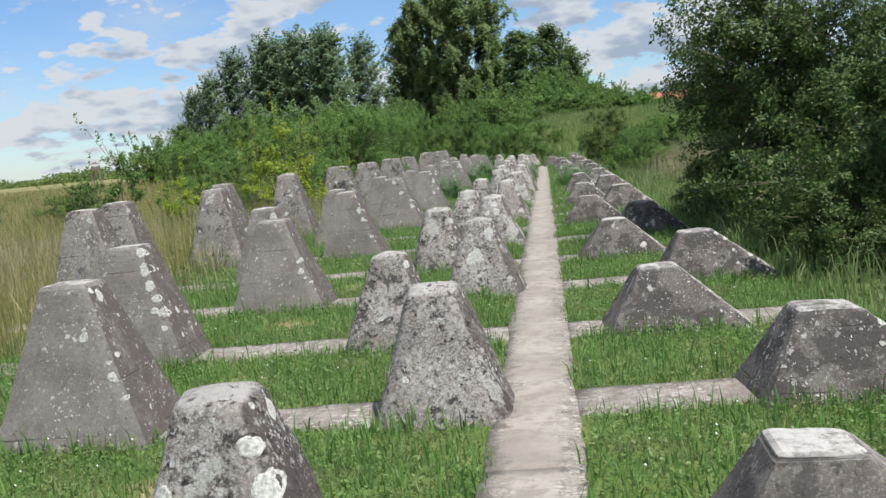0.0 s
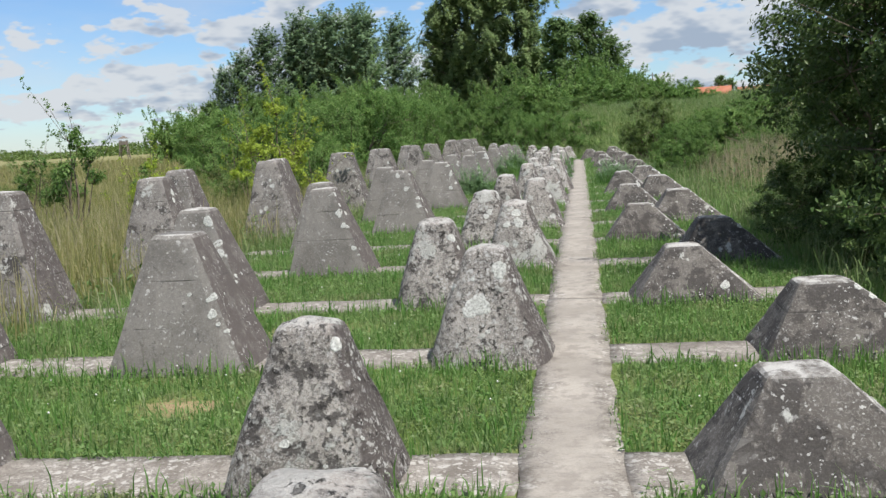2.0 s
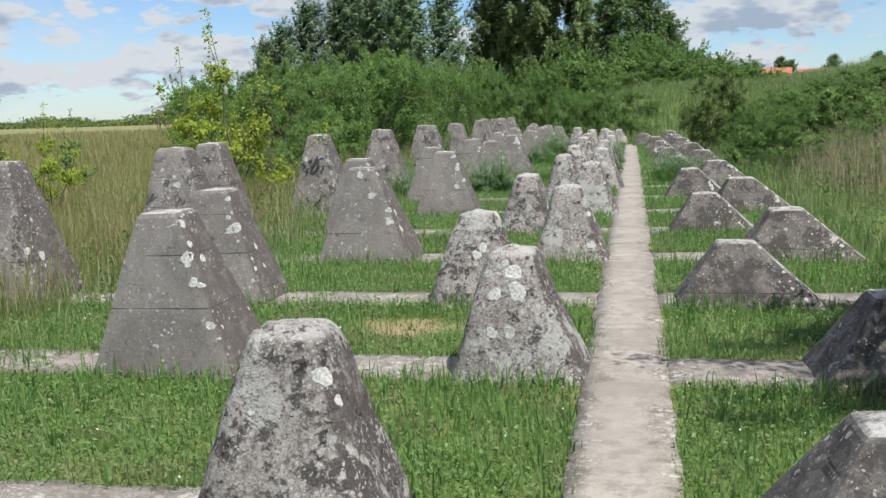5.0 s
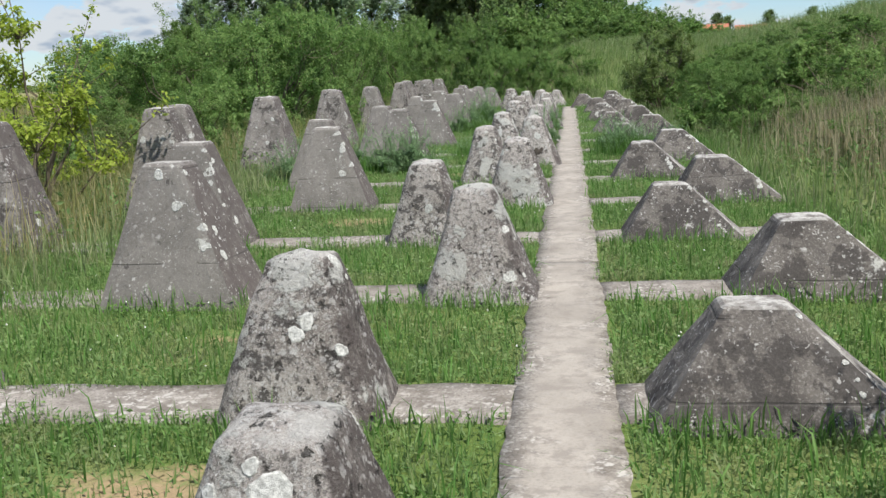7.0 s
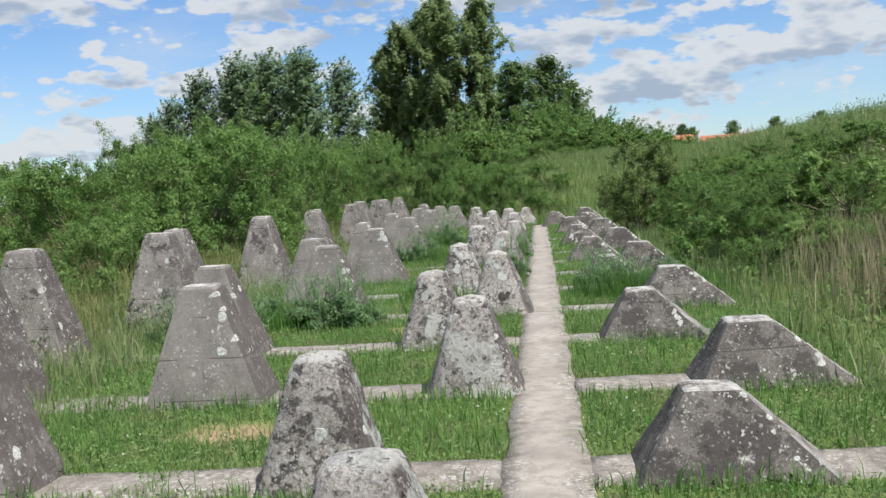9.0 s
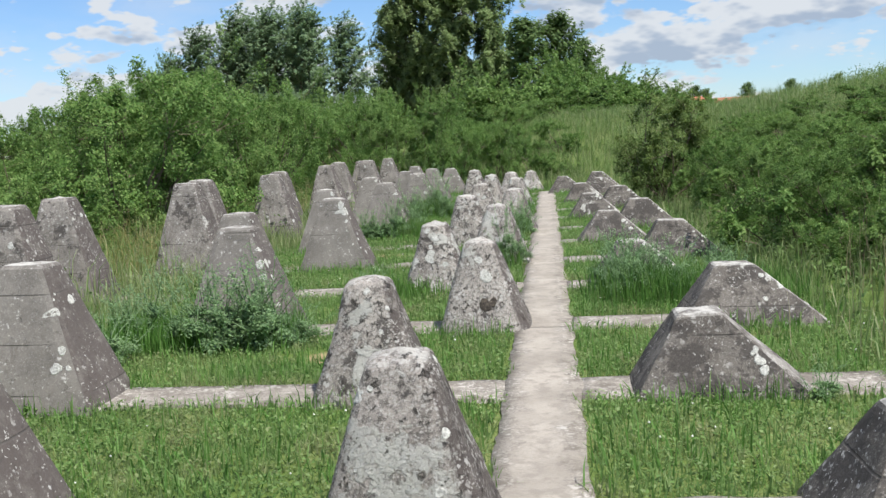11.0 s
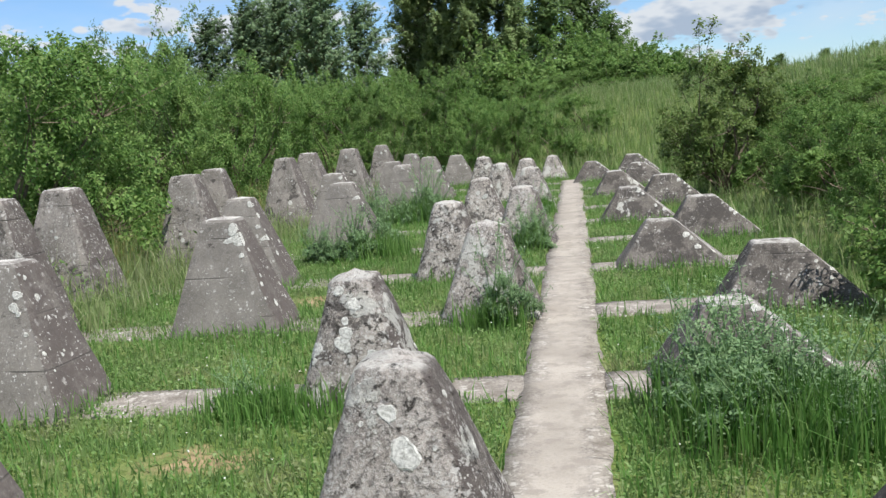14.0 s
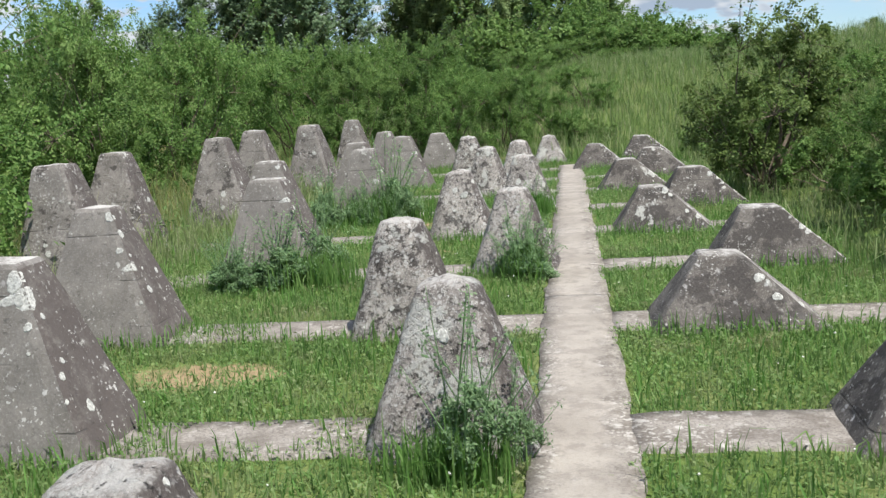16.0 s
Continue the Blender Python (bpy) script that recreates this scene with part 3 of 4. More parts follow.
for key, (rows_of, h, top, base, material, p, wear, crusts, first, across) in KINDS.items():
    for k, x in enumerate(across, first):
        j = rng.uniform
        size = j(0.97, 1.04)
        tall = h * j(0.97, 1.03)
        if (key, k) in (("A", 10), ("C", 10)):
            tall *= 0.8
        me = tooth_mesh(tall, [t * j(0.9, 1.12) for t in top], [b * size for b in base], k * 3.31 + x * 7, p, j(0.004, 0.016) + (0.022 if key in "AB" else 0), wear)
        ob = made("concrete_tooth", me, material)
        px, py = x, rows_of(k) + j(-0.03, 0.03)
        ob.matrix_world = pose(px, py, 0, j(-1, 1), j(-1, 1), j(-2.5, 2.5))
        tagged(ob, LABELS[key], "tank trap", "rows of concrete teeth")
        skin = BVHTree.FromPolygons([v.co for v in me.vertices], [tuple(q.vertices) for q in me.polygons])
        edge = []
        if key in "CERS":
            for share in (0.93, 0.8, 0.68, 0.55, 0.42, 0.3):
                if rng.random() < 0.6:
                    e, s = (base[q] + (top[q] - base[q]) * share for q in (1, 2))
                    edge.append((math.degrees(math.atan2(-s, e)) + j(-7, 7), share, j(0.012, 0.032)))
        lichen_on(skin, ob, rng, crusts, tall, 1.0, (*SPOTS.get((key, k), ()), *edge), edges=key in "CERS")
        # a hole's dark inside, painted as flat patches; the face isn't dented
        if (key, k) == ("A", 5):
            lichen_on(skin, ob, rng, 0, tall, 1.0, ((-84, 0.3, 0.05), (-72, 0.33, 0.035)), "cavity", HOLE_SHADE)
        TEETH.append((px, py, base))


# ---- grass ----
def blades(name, pts, height, width, material, label, lean=0.35, seed=1, segs=1):
    """Many grass blades as one object. pts (n, 2); height and width: (low, high)."""
    g = np.random.default_rng(seed)
    n = len(pts)
    x, y = pts[:, 0], pts[:, 1]
    z = ground_z(x, y) - 0.01
    hh = g.uniform(*height, n) * g.uniform(0.7, 1.15, n)
    ww = g.uniform(*width, n)
    a, b = g.uniform(0, 2 * np.pi, n), g.uniform(0, 2 * np.pi, n)
    reach = hh * np.abs(g.normal(0, lean, n))
    dx, dy = np.cos(a) * ww / 2, np.sin(a) * ww / 2
    lx, ly = np.cos(b) * reach, np.sin(b) * reach
    p0 = np.stack([x - dx, y - dy, z], -1)
    p1 = np.stack([x + dx, y + dy, z], -1)
    tip = np.stack([x + lx, y + ly, z + np.sqrt(np.maximum(hh * hh - reach * reach, 0.15 * hh * hh))], -1)
    if segs == 1:
        v = np.stack([p0, p1, tip], 1).reshape(-1, 3)
        f = np.arange(n * 3).reshape(-1, 3)
    else:
        mx, my, mz = x + lx * 0.3, y + ly * 0.3, z + 0.62 * hh
        m0 = np.stack([mx - dx * 0.8, my - dy * 0.8, mz], -1)
        m1 = np.stack([mx + dx * 0.8, my + dy * 0.8, mz], -1)
        v = np.stack([p0, p1, m1, m0, tip], 1).reshape(-1, 3)
        o = np.arange(n)[:, None] * 5
        f = np.concatenate([o + np.array([0, 1, 2]), o + np.array([0, 2, 3]), o + np.array([3, 2, 4])], 0)
    ob = made(name, mesh_np(name, v, f), material)
    return tagged(ob, label, "grass", kind="stuff")


def scatter(x0, x1, y0, y1, density, seed):
    g = np.random.default_rng(seed)
    n = int((x1 - x0) * (y1 - y0) * density)
    return np.stack([g.uniform(x0, x1, n), g.uniform(y0, y1, n)], -1)


def patchy(pts, scale, lo, hi, seed):
    """Keep points by a slow waviness, so that cover is uneven."""
    g = np.random.default_rng(seed)
    x, y = pts[:, 0] * scale, pts[:, 1] * scale
    w = np.sin(x + 1.7 * np.sin(0.6 * y + seed)) * np.sin(1.2 * y + 1.3 * np.sin(0.9 * x)) * 0.5 + 0.5
    return pts[g.uniform(0, 1, len(pts)) < lo + (hi - lo) * w]


def bare_half(x, yc):
    """Half the width of a ground beam that the turf leaves bare at x; nothing where it has closed over."""
    w = 0.5 + 0.32 * np.sin(2.3 * x + 4.1 * yc) + 0.22 * np.sin(5.7 * x - 1.9 * yc) + 0.12 * np.sin(13.0 * x + yc)
    late = sstep(np.full_like(x, yc), 14.0, 27.0)
    near_path = sstep(x, -0.75, -0.45)
    far_west = sstep(-x, 2.9, 3.6)
    open_share = np.clip(w + 0.42 - 0.34 * late + 0.5 * near_path - 0.75 * far_west, 0, 1)
    return 0.232 * sstep(open_share, 0.2, 0.62)


def clear(pts, pad=0.0):
    """Leave out what would stand on the path, the beams or the teeth."""
    x, y = pts[:, 0], pts[:, 1]
    g = np.random.default_rng(9)
    fray = g.uniform(-0.03, 0.025, len(pts)) + 0.03 * np.sin(3.1 * y + x)
    keep = (x < PATH_L + fray - pad) | (x > PATH_R - fray + pad) | (y > PATH_END + 0.1)
    for yc in BEAMS:
        near = np.abs(y - yc) < bare_half(x, yc) + fray
        keep &= ~(near & (x < 1.9))
    for px, py, base in TEETH:
        keep &= ~((x > px - base[0] * 0.93) & (x < px + base[1] * 0.93) & (y > py - base[2] * 0.95) & (y < py + base[3] * 0.95))
    return pts[keep]


lawn = clear(patchy(scatter(-4.9, 2.5, 1.0, 49.0, 4600, 1), 1.9, 0.55, 1.0, 2))
lawn = lawn[(lawn[:, 1] < 36) | (np.random.default_rng(3).uniform(0, 1, len(lawn)) < 0.5)]
# thin over worn spots


def unworn(pts, share, seed):
    sx, sy = pts[:, 0], pts[:, 1]
    lane = np.floor((sy + 0.385) / 2.095)
    worn = ((sx + 1.85 + 0.35 * np.sin(5.1 * lane)) / 0.42) ** 2 + ((np.mod(sy + 0.385, 2.095) - 1.05) / 0.27) ** 2 + 0.8 * np.sin(2.4 * lane)
    worn += 0.6 * np.sin(6.3 * sx + 2.1 * sy) * np.sin(5.2 * sy - 2.4 * sx)
    chance = share * (1 - sstep(worn, -0.2, 1.2))
    return pts[np.random.default_rng(seed).uniform(0, 1, len(pts)) > chance]


lawn = unworn(lawn, 0.74, 4)
blades("lawn_grass", lawn, (0.035, 0.1), (0.007, 0.017), LAWN, "short bright green lawn grass with thin spots", 1.0, 3)
tuft = clear(patchy(scatter(-4.2, 2.3, 2.0, 49.0, 260, 5), 2.7, 0.0, 1.0, 6))
blades("grass_tufts", unworn(tuft, 0.9, 6), (0.1, 0.2), (0.006, 0.011), LUSH, "longer green grass tufts among the lawn", 0.6, 7, 2)
# tall fringe against the feet of the teeth
fr = []
g = np.random.default_rng(11)
for px, py, base in TEETH:
    n = 90
    t = g.uniform(-1, 1, n)
    fr.append(np.stack([px + t * (base[0] + 0.05), np.full(n, py - base[2]) - g.uniform(-0.01, 0.1, n)], -1))
    fr.append(np.stack([px + base[1] + g.uniform(-0.02, 0.08, 40), py + g.uniform(-1, 1, 40) * base[3]], -1))
fringe = np.concatenate(fr)
fringe = clear(fringe, 0.02)
blades("fringe_grass", fringe, (0.06, 0.2), (0.006, 0.011), LUSH, "unmown grass fringe at the feet of the teeth", 0.3, 12, 2)
left = scatter(-24, -4.9, -1, 46, 190, 13)
left = left[(left[:, 0] > -14) | (np.random.default_rng(2).uniform(0, 1, len(left)) < 0.45)]
left = clear(patchy(left, 0.8, 0.5, 1.0, 14))
blades("meadow_grass", left, (0.35, 0.85), (0.006, 0.012), STRAW, "tall yellowing meadow grass", 0.55, 15, 2)
afar = scatter(-75, -14, 0, 110, 9, 63)
blades("far_meadow_grass", afar, (0.45, 0.9), (0.03, 0.06), STRAW, "pale straw-coloured tall grass over the open meadow", 0.4, 64, 2)
near_left = clear(patchy(scatter(-6.5, -3.7, 10, 47, 420, 16), 1.4, 0.3, 1.0, 17))
near_left = near_left[np.random.default_rng(65).uniform(0, 1, len(near_left)) < 0.25 + 0.75 * sstep(near_left[:, 1], 12, 24)]
meadow_edge = clear(patchy(scatter(-8.5, -4.3, 1, 22, 300, 66), 1.1, 0.35, 1.0, 67))
blades("seeding_grass", meadow_edge, (0.3, 0.75), (0.005, 0.01), STRAW, "pale seeding grass along the meadow margin", 0.45, 68, 2)
deep = clear(patchy(scatter(-6.4, -4.4, 26, 46, 150, 60), 1.1, 0.3, 1.0, 61))
blades("rank_grass", deep, (0.35, 0.75), (0.006, 0.012), BANKGRASS, "rank tall grass round the outer teeth", 0.6, 62, 2)
blades("margin_grass", near_left, (0.15, 0.45), (0.006, 0.012), BANKGRASS, "rough green grass along the meadow margin", 0.65, 18, 2)
bank = scatter(2.0, 14.0, 2, 75, 210, 19)
bank = bank[(bank[:, 1] < 46) | (np.random.default_rng(8).uniform(0, 1, len(bank)) < 0.35)]
bank = clear(patchy(bank, 0.9, 0.45, 1.0, 20))
blades("bank_grass", bank, (0.18, 0.5), (0.007, 0.014), BANKGRASS, "long green grass on the bank", 0.65, 21, 2)
north = scatter(-8.0, 8.0, 47.5, 66, 110, 22)
blades("slope_grass", north, (0.3, 0.6), (0.012, 0.02), BANKGRASS, "long pale grass on the far slope", 0.5, 23, 2)
for i, (cx, cy, rx, ry, n, hi) in enumerate(((3.6, 25.0, 0.7, 3.4, 2600, 0.9), (4.6, 20.0, 0.9, 2.8, 1500, 0.85), (7.5, 26.0, 1.6, 8.0, 3500, 0.8), (-7.0, 11.0, 1.6, 6.0, 3200, 0.95), (6.2, 31.0, 1.2, 3.0, 900, 0.7))):
    g = np.random.default_rng(30 + i)
    pts = np.stack([cx + g.normal(0, rx * 0.6, n), cy + g.normal(0, ry * 0.6, n)], -1)
    blades("dry_grass", clear(pts), (0.5, hi), (0.005, 0.009), DRY, "bleached dry grass stalks with seed heads", 0.22, 31 + i, 2)


# ---- leaves, shrubs and trees ----
def leaf_mesh(name, pos, size, seed, out=None, narrow=0.5, up=0.7):
    """Kite-shaped leaves at pos (n, 3), size (low, high), facing up and outwards at random."""
    g = np.random.default_rng(seed)
    n = len(pos)
    nrm = g.normal(0, 1, (n, 3)) + np.array([0, 0, up])
    if out is not None:
        nrm += out * 0.9
    nrm /= np.linalg.norm(nrm, axis=1)[:, None]
    ref = g.normal(0, 1, (n, 3))
    u = np.cross(nrm, ref)
    u /= np.linalg.norm(u, axis=1)[:, None] + 1e-9
    w = np.cross(nrm, u)
    s = g.uniform(*size, n)[:, None]
    fold = nrm * s * 0.12
    v = np.stack([pos - u * s * 0.5, pos + w * s * narrow * 0.5 + fold, pos + u * s * 0.5, pos - w * s * narrow * 0.5 + fold], 1).reshape(-1, 3)
    o = np.arange(n)[:, None] * 4
    return mesh_np(name, v, np.concatenate([o + np.array([0, 1, 2]), o + np.array([0, 2, 3])], 0))


def tubes(lines, sides=5):
    """Tapered limbs as one bmesh: each line is a list of (point, radius)."""
    bm = bmesh.new()
    for line in lines:
        prev = None
        for i, (p, r) in enumerate(line):
            d = (line[min(i + 1, len(line) - 1)][0] - line[max(i - 1, 0)][0]).normalized()
            a = d.orthogonal().normalized()
            b = d.cross(a)
            ringv = [bm.verts.new(p + (a * math.cos(q) + b * math.sin(q)) * r) for q in (2 * math.pi * s / sides for s in range(sides))]
            if prev:
                for s in range(sides):
                    bm.faces.new((prev[s], prev[(s + 1) % sides], ringv[(s + 1) % sides], ringv[s]))
            prev = ringv
    return bm


def limb(a, b, r0, r1, rnd, bend=0.12, steps=4):
    span = (b - a).length
    out, off = [], Vector((0, 0, 0))
    for i in range(steps + 1):
        t = i / steps
        if 0 < i < steps:
            off = Vector((rnd.uniform(-1, 1), rnd.uniform(-1, 1), rnd.uniform(-0.5, 0.8))) * bend * span
        else:
            off = Vector((0, 0, 0))
        out.append((a.lerp(b, t) + off * 0.5, r0 + (r1 - r0) * t))
    return out


def shrub(name, r, h, n, size, material, seed, label, category="shrub", sprays=26, base=0.1, spray_len=0.5, stems=5, up=0.5, stem=BARK):
    """Stems from the ground, and leaf sprays massed on lobes with gaps between."""
    rnd, g = random.Random(seed), np.random.default_rng(seed)
    top = new(name)
    lines, pos, outs = [], [], []
    lobes = []
    for i in range(max(6, int(sprays * 0.45))):
        a, q = rnd.uniform(0, 6.283), math.sqrt(rnd.random()) * 0.78
        zc = h * (base + (1 - base) * rnd.uniform(0.1, 0.8) * (1 - 0.45 * q * q))
        lobes.append((Vector((math.cos(a) * q * r, math.sin(a) * q * r, zc)), rnd.uniform(0.2, 0.38) * min(r, h * 0.7)))
    feet = [Vector((rnd.uniform(-0.15, 0.15) * r, rnd.uniform(-0.15, 0.15) * r, -0.05)) for _ in range(stems)]
    for c, rad in lobes:
        lines.append(limb(rnd.choice(feet), c, 0.012 * h + 0.006, 0.004, rnd))
    per = max(20, n // (len(lobes) * 13))
    for c, rad in lobes:
        for s in range(13):
            d = Vector((rnd.gauss(0, 1), rnd.gauss(0, 1), rnd.gauss(up * 0.6, 0.8))).normalized()
            tip = c + d * rad * rnd.uniform(0.75, 1.25) + Vector((0, 0, 0.05))
            if rnd.random() < 0.12:
                tip = c + d * rad * 1.25 + Vector((d.x, d.y, abs(d.z) + up)) * spray_len * rnd.uniform(0.3, 0.9)
            if tip.z < 0.05:
                tip.z = 0.05 + 0.1 * rnd.random()
            lines.append([(c, 0.005), (c.lerp(tip, 0.6), 0.004), (tip, 0.002)])
            t = g.beta(4.0, 1.0, per)[:, None]
            cc, tt = np.array(c), np.array(tip)
            pts = cc + (tt - cc) * t + g.normal(0, 0.13 * rad + 0.015, (per, 3)) * (1.15 - 0.5 * t)
            pos.append(pts)
            outs.append(np.repeat(np.array(d)[None] * 1.9, per, 0))
    pos, outs = np.concatenate(pos), np.concatenate(outs)
    low = pos[:, 2] < 0.03
    pos[low, 2] = 0.03 + g.uniform(0, 0.15, low.sum())
    part("branching", tubes(lines, 3), stem, top, "thin branching stems")
    made("crown", leaf_mesh("crown", pos, size, seed + 1, outs), material, top, "dense small green leaves")
    return tagged(top, label, category)


def tree(name, h, r, n, size, material, seed, label, droop=0.0, slim=1.0, clear_stem=0.12, wind=0.0, strand=0.42, spread=0.06):
    """A tapered trunk, limbs and leaf sprays; droop hangs the sprays, wind leans them."""
    rnd, g = random.Random(seed), np.random.default_rng(seed)
    top = new(name)
    trunk_line = limb(Vector((0, 0, -0.3)), Vector((rnd.uniform(-0.3, 0.3), rnd.uniform(-0.3, 0.3), h * 0.9)), 0.02 * h * 0.6, 0.03, rnd, 0.03, 8)
    lines, pos, outs = [], [], []
    limbs = 56
    per = n // (limbs * 9)
    for i in range(limbs):
        f = clear_stem + (1 - clear_stem) * (i + 0.5) / limbs
        a = i * 2.399 + rnd.uniform(-0.4, 0.4)
        prof = math.sin(math.pi * min(1, 0.2 + 0.78 * f) ** slim) ** 0.6
        reach = r * prof * rnd.uniform(0.5, 1.15)
        root = trunk_line[min(8, int(f * 0.9 * 8))][0].copy()
        root.z = f * h * 0.88
        tip = root + Vector((math.cos(a) * reach + wind * reach * 0.4, math.sin(a) * reach, reach * rnd.uniform(0.1, 0.6) + h * 0.05))
        lines.append(limb(root, tip, 0.004 * h, 0.015, rnd, 0.1, 3))
        for s in range(9):
            c = root.lerp(tip, rnd.uniform(0.15, 1.0))
            d = Vector((rnd.gauss(wind, 0.7), rnd.gauss(0, 0.7), rnd.gauss(0.45, 0.5))).normalized()
            end = c + d * r * rnd.uniform(0.3, 1.0) * strand - Vector((0, 0, droop * r * rnd.uniform(0.2, 0.9)))
            t = g.uniform(0, 1, per)[:, None]
            cc, ee = np.array(c), np.array(end)
            pos.append(cc + (ee - cc) * t + g.normal(0, spread * r, (per, 3)) * (1.15 - 0.75 * t))
            outs.append(np.repeat(np.array(d)[None], per, 0))
    pos, outs = np.concatenate(pos), np.concatenate(outs)
    face = pos - np.array([0, 0, h * 0.35])
    face[:, 2] *= 0.45
    outs = 0.5 * outs + 1.5 * face / (np.linalg.norm(face, axis=1)[:, None] + 1e-6)
    trunk = part("trunk", tubes([trunk_line], 8), BARK, top, "tapered brown trunk")
    part("branching", tubes(lines, 4), BARK, trunk)
    made("crown", leaf_mesh("crown", pos, size, seed + 1, outs, 0.55, 1.5), material, top, "airy leafy crown with gaps")
    return tagged(top, label, "tree")


def stand(ob, x, y, turn=0, size=1.0, tall=1.0, sink=0.03):
    """Place a plant on the ground."""
    m = pose(x, y, float(ground_z(x, y)) - sink, 0, 0, turn) @ Matrix.Diagonal((size, size, size * tall, 1))
    ob.matrix_world = m
    return ob


def topped(ob, height, x, y, turn, size, top_z):
    """A copy of a plant that is height tall, as wide as size says, with its top at top_z."""
    return again(ob, x, y, turn, size, max(0.5, top_z - float(ground_z(x, y)) + 0.05) / (height * size))


def again(ob, x, y, turn, size=1.0, tall=1.0):
    return copy_thing(ob, pose(x, y, float(ground_z(x, y)) - 0.05, 0, 0, turn) @ Matrix.Diagonal((size / ob.scale.x, size / ob.scale.y, size * tall / ob.scale.z, 1)))


# the large dark bush beside the first teeth
stand(shrub("hawthorn_bush", 2.1, 3.7, 80000, (0.04, 0.08), LEAF_HAWTHORN, 41, "large dense dark green hawthorn bush overhanging the teeth", "bush", 80, 0.08, 0.8, 7), 3.65, 14.0)
skirt = stand(shrub("hawthorn_bush", 1.7, 2.5, 34000, (0.04, 0.08), LEAF_HAWTHORN, 42, "dense dark green hawthorn bush on the bank foot", "bush", 44, 0.02, 0.6, 6), 3.55, 10.5)
for x, yy, turn, s, t in ((3.15, 9.3, 70, 0.62, 0.8), (2.85, 11.2, 190, 0.5, 0.75), (2.85, 13.2, 300, 0.5, 0.75), (2.75, 14.9, 20, 0.5, 0.8), (3.0, 16.4, 120, 0.6, 0.8), (3.9, 17.2, 250, 0.8, 0.9)):
    again(skirt, x, yy, turn, s, t)

# bush types that repeat along the margins
bush_a = shrub("green_shrub", 1.5, 2.3, 30000, (0.032, 0.064), LEAF_MID, 51, "rounded leafy green shrub in the thicket", "shrub", 30, 0.0, 0.6)
bush_b = shrub("green_shrub", 1.3, 2.9, 28000, (0.032, 0.064), LEAF_MID, 52, "tall loose green shrub in the thicket", "shrub", 30, 0.0, 0.9, 6, 0.9)
bush_c = shrub("dark_shrub", 1.4, 2.2, 18000, (0.038, 0.07), LEAF_DARK, 53, "dark green thorny shrub", "shrub", 36, 0.02, 0.7)
low_d = shrub("low_bramble", 1.2, 1.0, 12000, (0.032, 0.065), LEAF_MID, 54, "low spreading green bramble on the bank", "shrub", 30, 0.0, 0.3)
sap_y = shrub("young_sapling", 0.62, 1.9, 4200, (0.035, 0.06), LEAF_YELLOW, 55, "yellow-green young sapling in the long grass", "sapling", 22, 0.1, 0.5, 4, 0.9)
thin_e = shrub("thin_sapling", 0.5, 2.3, 420, (0.04, 0.075), LEAF_MID, 56, "thin sparse sapling in the meadow", "sapling", 16, 0.2, 0.6, 3, 1.0)
stand(bush_a, -8.6, 33.5, 20, 1.1)
stand(bush_b, -7.0, 36.5, 80, 1.1)
stand(bush_c, 3.3, 42.5, 0, 0.55, 0.9)
stand(shrub("young_tree", 1.05, 2.4, 20000, (0.035, 0.07), LEAF_DARK, 57, "bushy young tree with an airy top behind the low teeth", "young tree", 40, 0.02, 0.55, 4, 0.7), 2.5, 40.0, 0, 1.1, 0.98)
stand(low_d, 4.6, 30.0, 0, 1.2)
stand(sap_y, -5.55, 22.0, 0, 1.35)
stand(thin_e, -8.0, 19.0, 0, 1.12)

rnd = random.Random(77)
for x, yy, s, t in ((-10.2, 32.0, 0.85, 0.8), (-6.9, 31.0, 0.65, 0.9), (-7.7, 38.0, 1.3, 1.05), (-6.7, 35.0, 1.15, 1.1), (-10.0, 39.0, 1.2, 1.0), (-12.0, 37.0, 1.1, 0.8), (-7.4, 41.5, 1.05, 1.0), (-10.5, 43.0, 1.2, 1.0),
                    (-14.0, 42.0, 1.4, 1.0)):
    again(rnd.choice((bush_a, bush_b, bush_a)), x, yy, rnd.uniform(0, 360), s * rnd.uniform(0.95, 1.12), t)
# the hedge behind the last teeth, and the rounded bushes at the foot of the bank
for x, yy, s, z in ((-8.3, 41.8, 1.1, 3.5), (-6.9, 43.8, 0.95, 3.2), (-9.6, 45.0, 1.2, 3.8), (-6.4, 40.0, 0.75, 2.7), (-7.8, 46.5, 1.1, 3.1), (-6.3, 49.5, 0.9, 2.8), (-4.9, 49.0, 0.8, 2.5), (-3.7, 49.6, 0.75, 2.35), (-2.6, 49.2, 0.7, 2.2), (-1.5, 49.6, 0.65, 1.9), (-0.5, 50.4, 0.6, 1.75), (-9.0, 51.0, 1.2, 3.3), (-11.5, 48.5, 1.3, 3.4),
                    (-5.6, 53.0, 0.9, 2.9), (-3.2, 53.0, 0.85, 2.6), (-1.6, 53.5, 0.75, 2.3), (0.4, 54.0, 0.65, 2.3), (-7.5, 57.0, 1.2, 3.4), (-4.5, 58.0, 1.1, 3.2), (-1.8, 59.0, 1.0, 3.1), (0.6, 62.0, 1.0, 3.3), (-11.5, 57.0, 1.5, 3.7), (-15.5, 53.0, 1.6, 4.0), (-16.0, 60.0, 1.8, 4.3)):
    topped(rnd.choice((bush_a, bush_a, bush_b)), 2.3, x, yy, rnd.uniform(0, 360), s, z - 0.1)
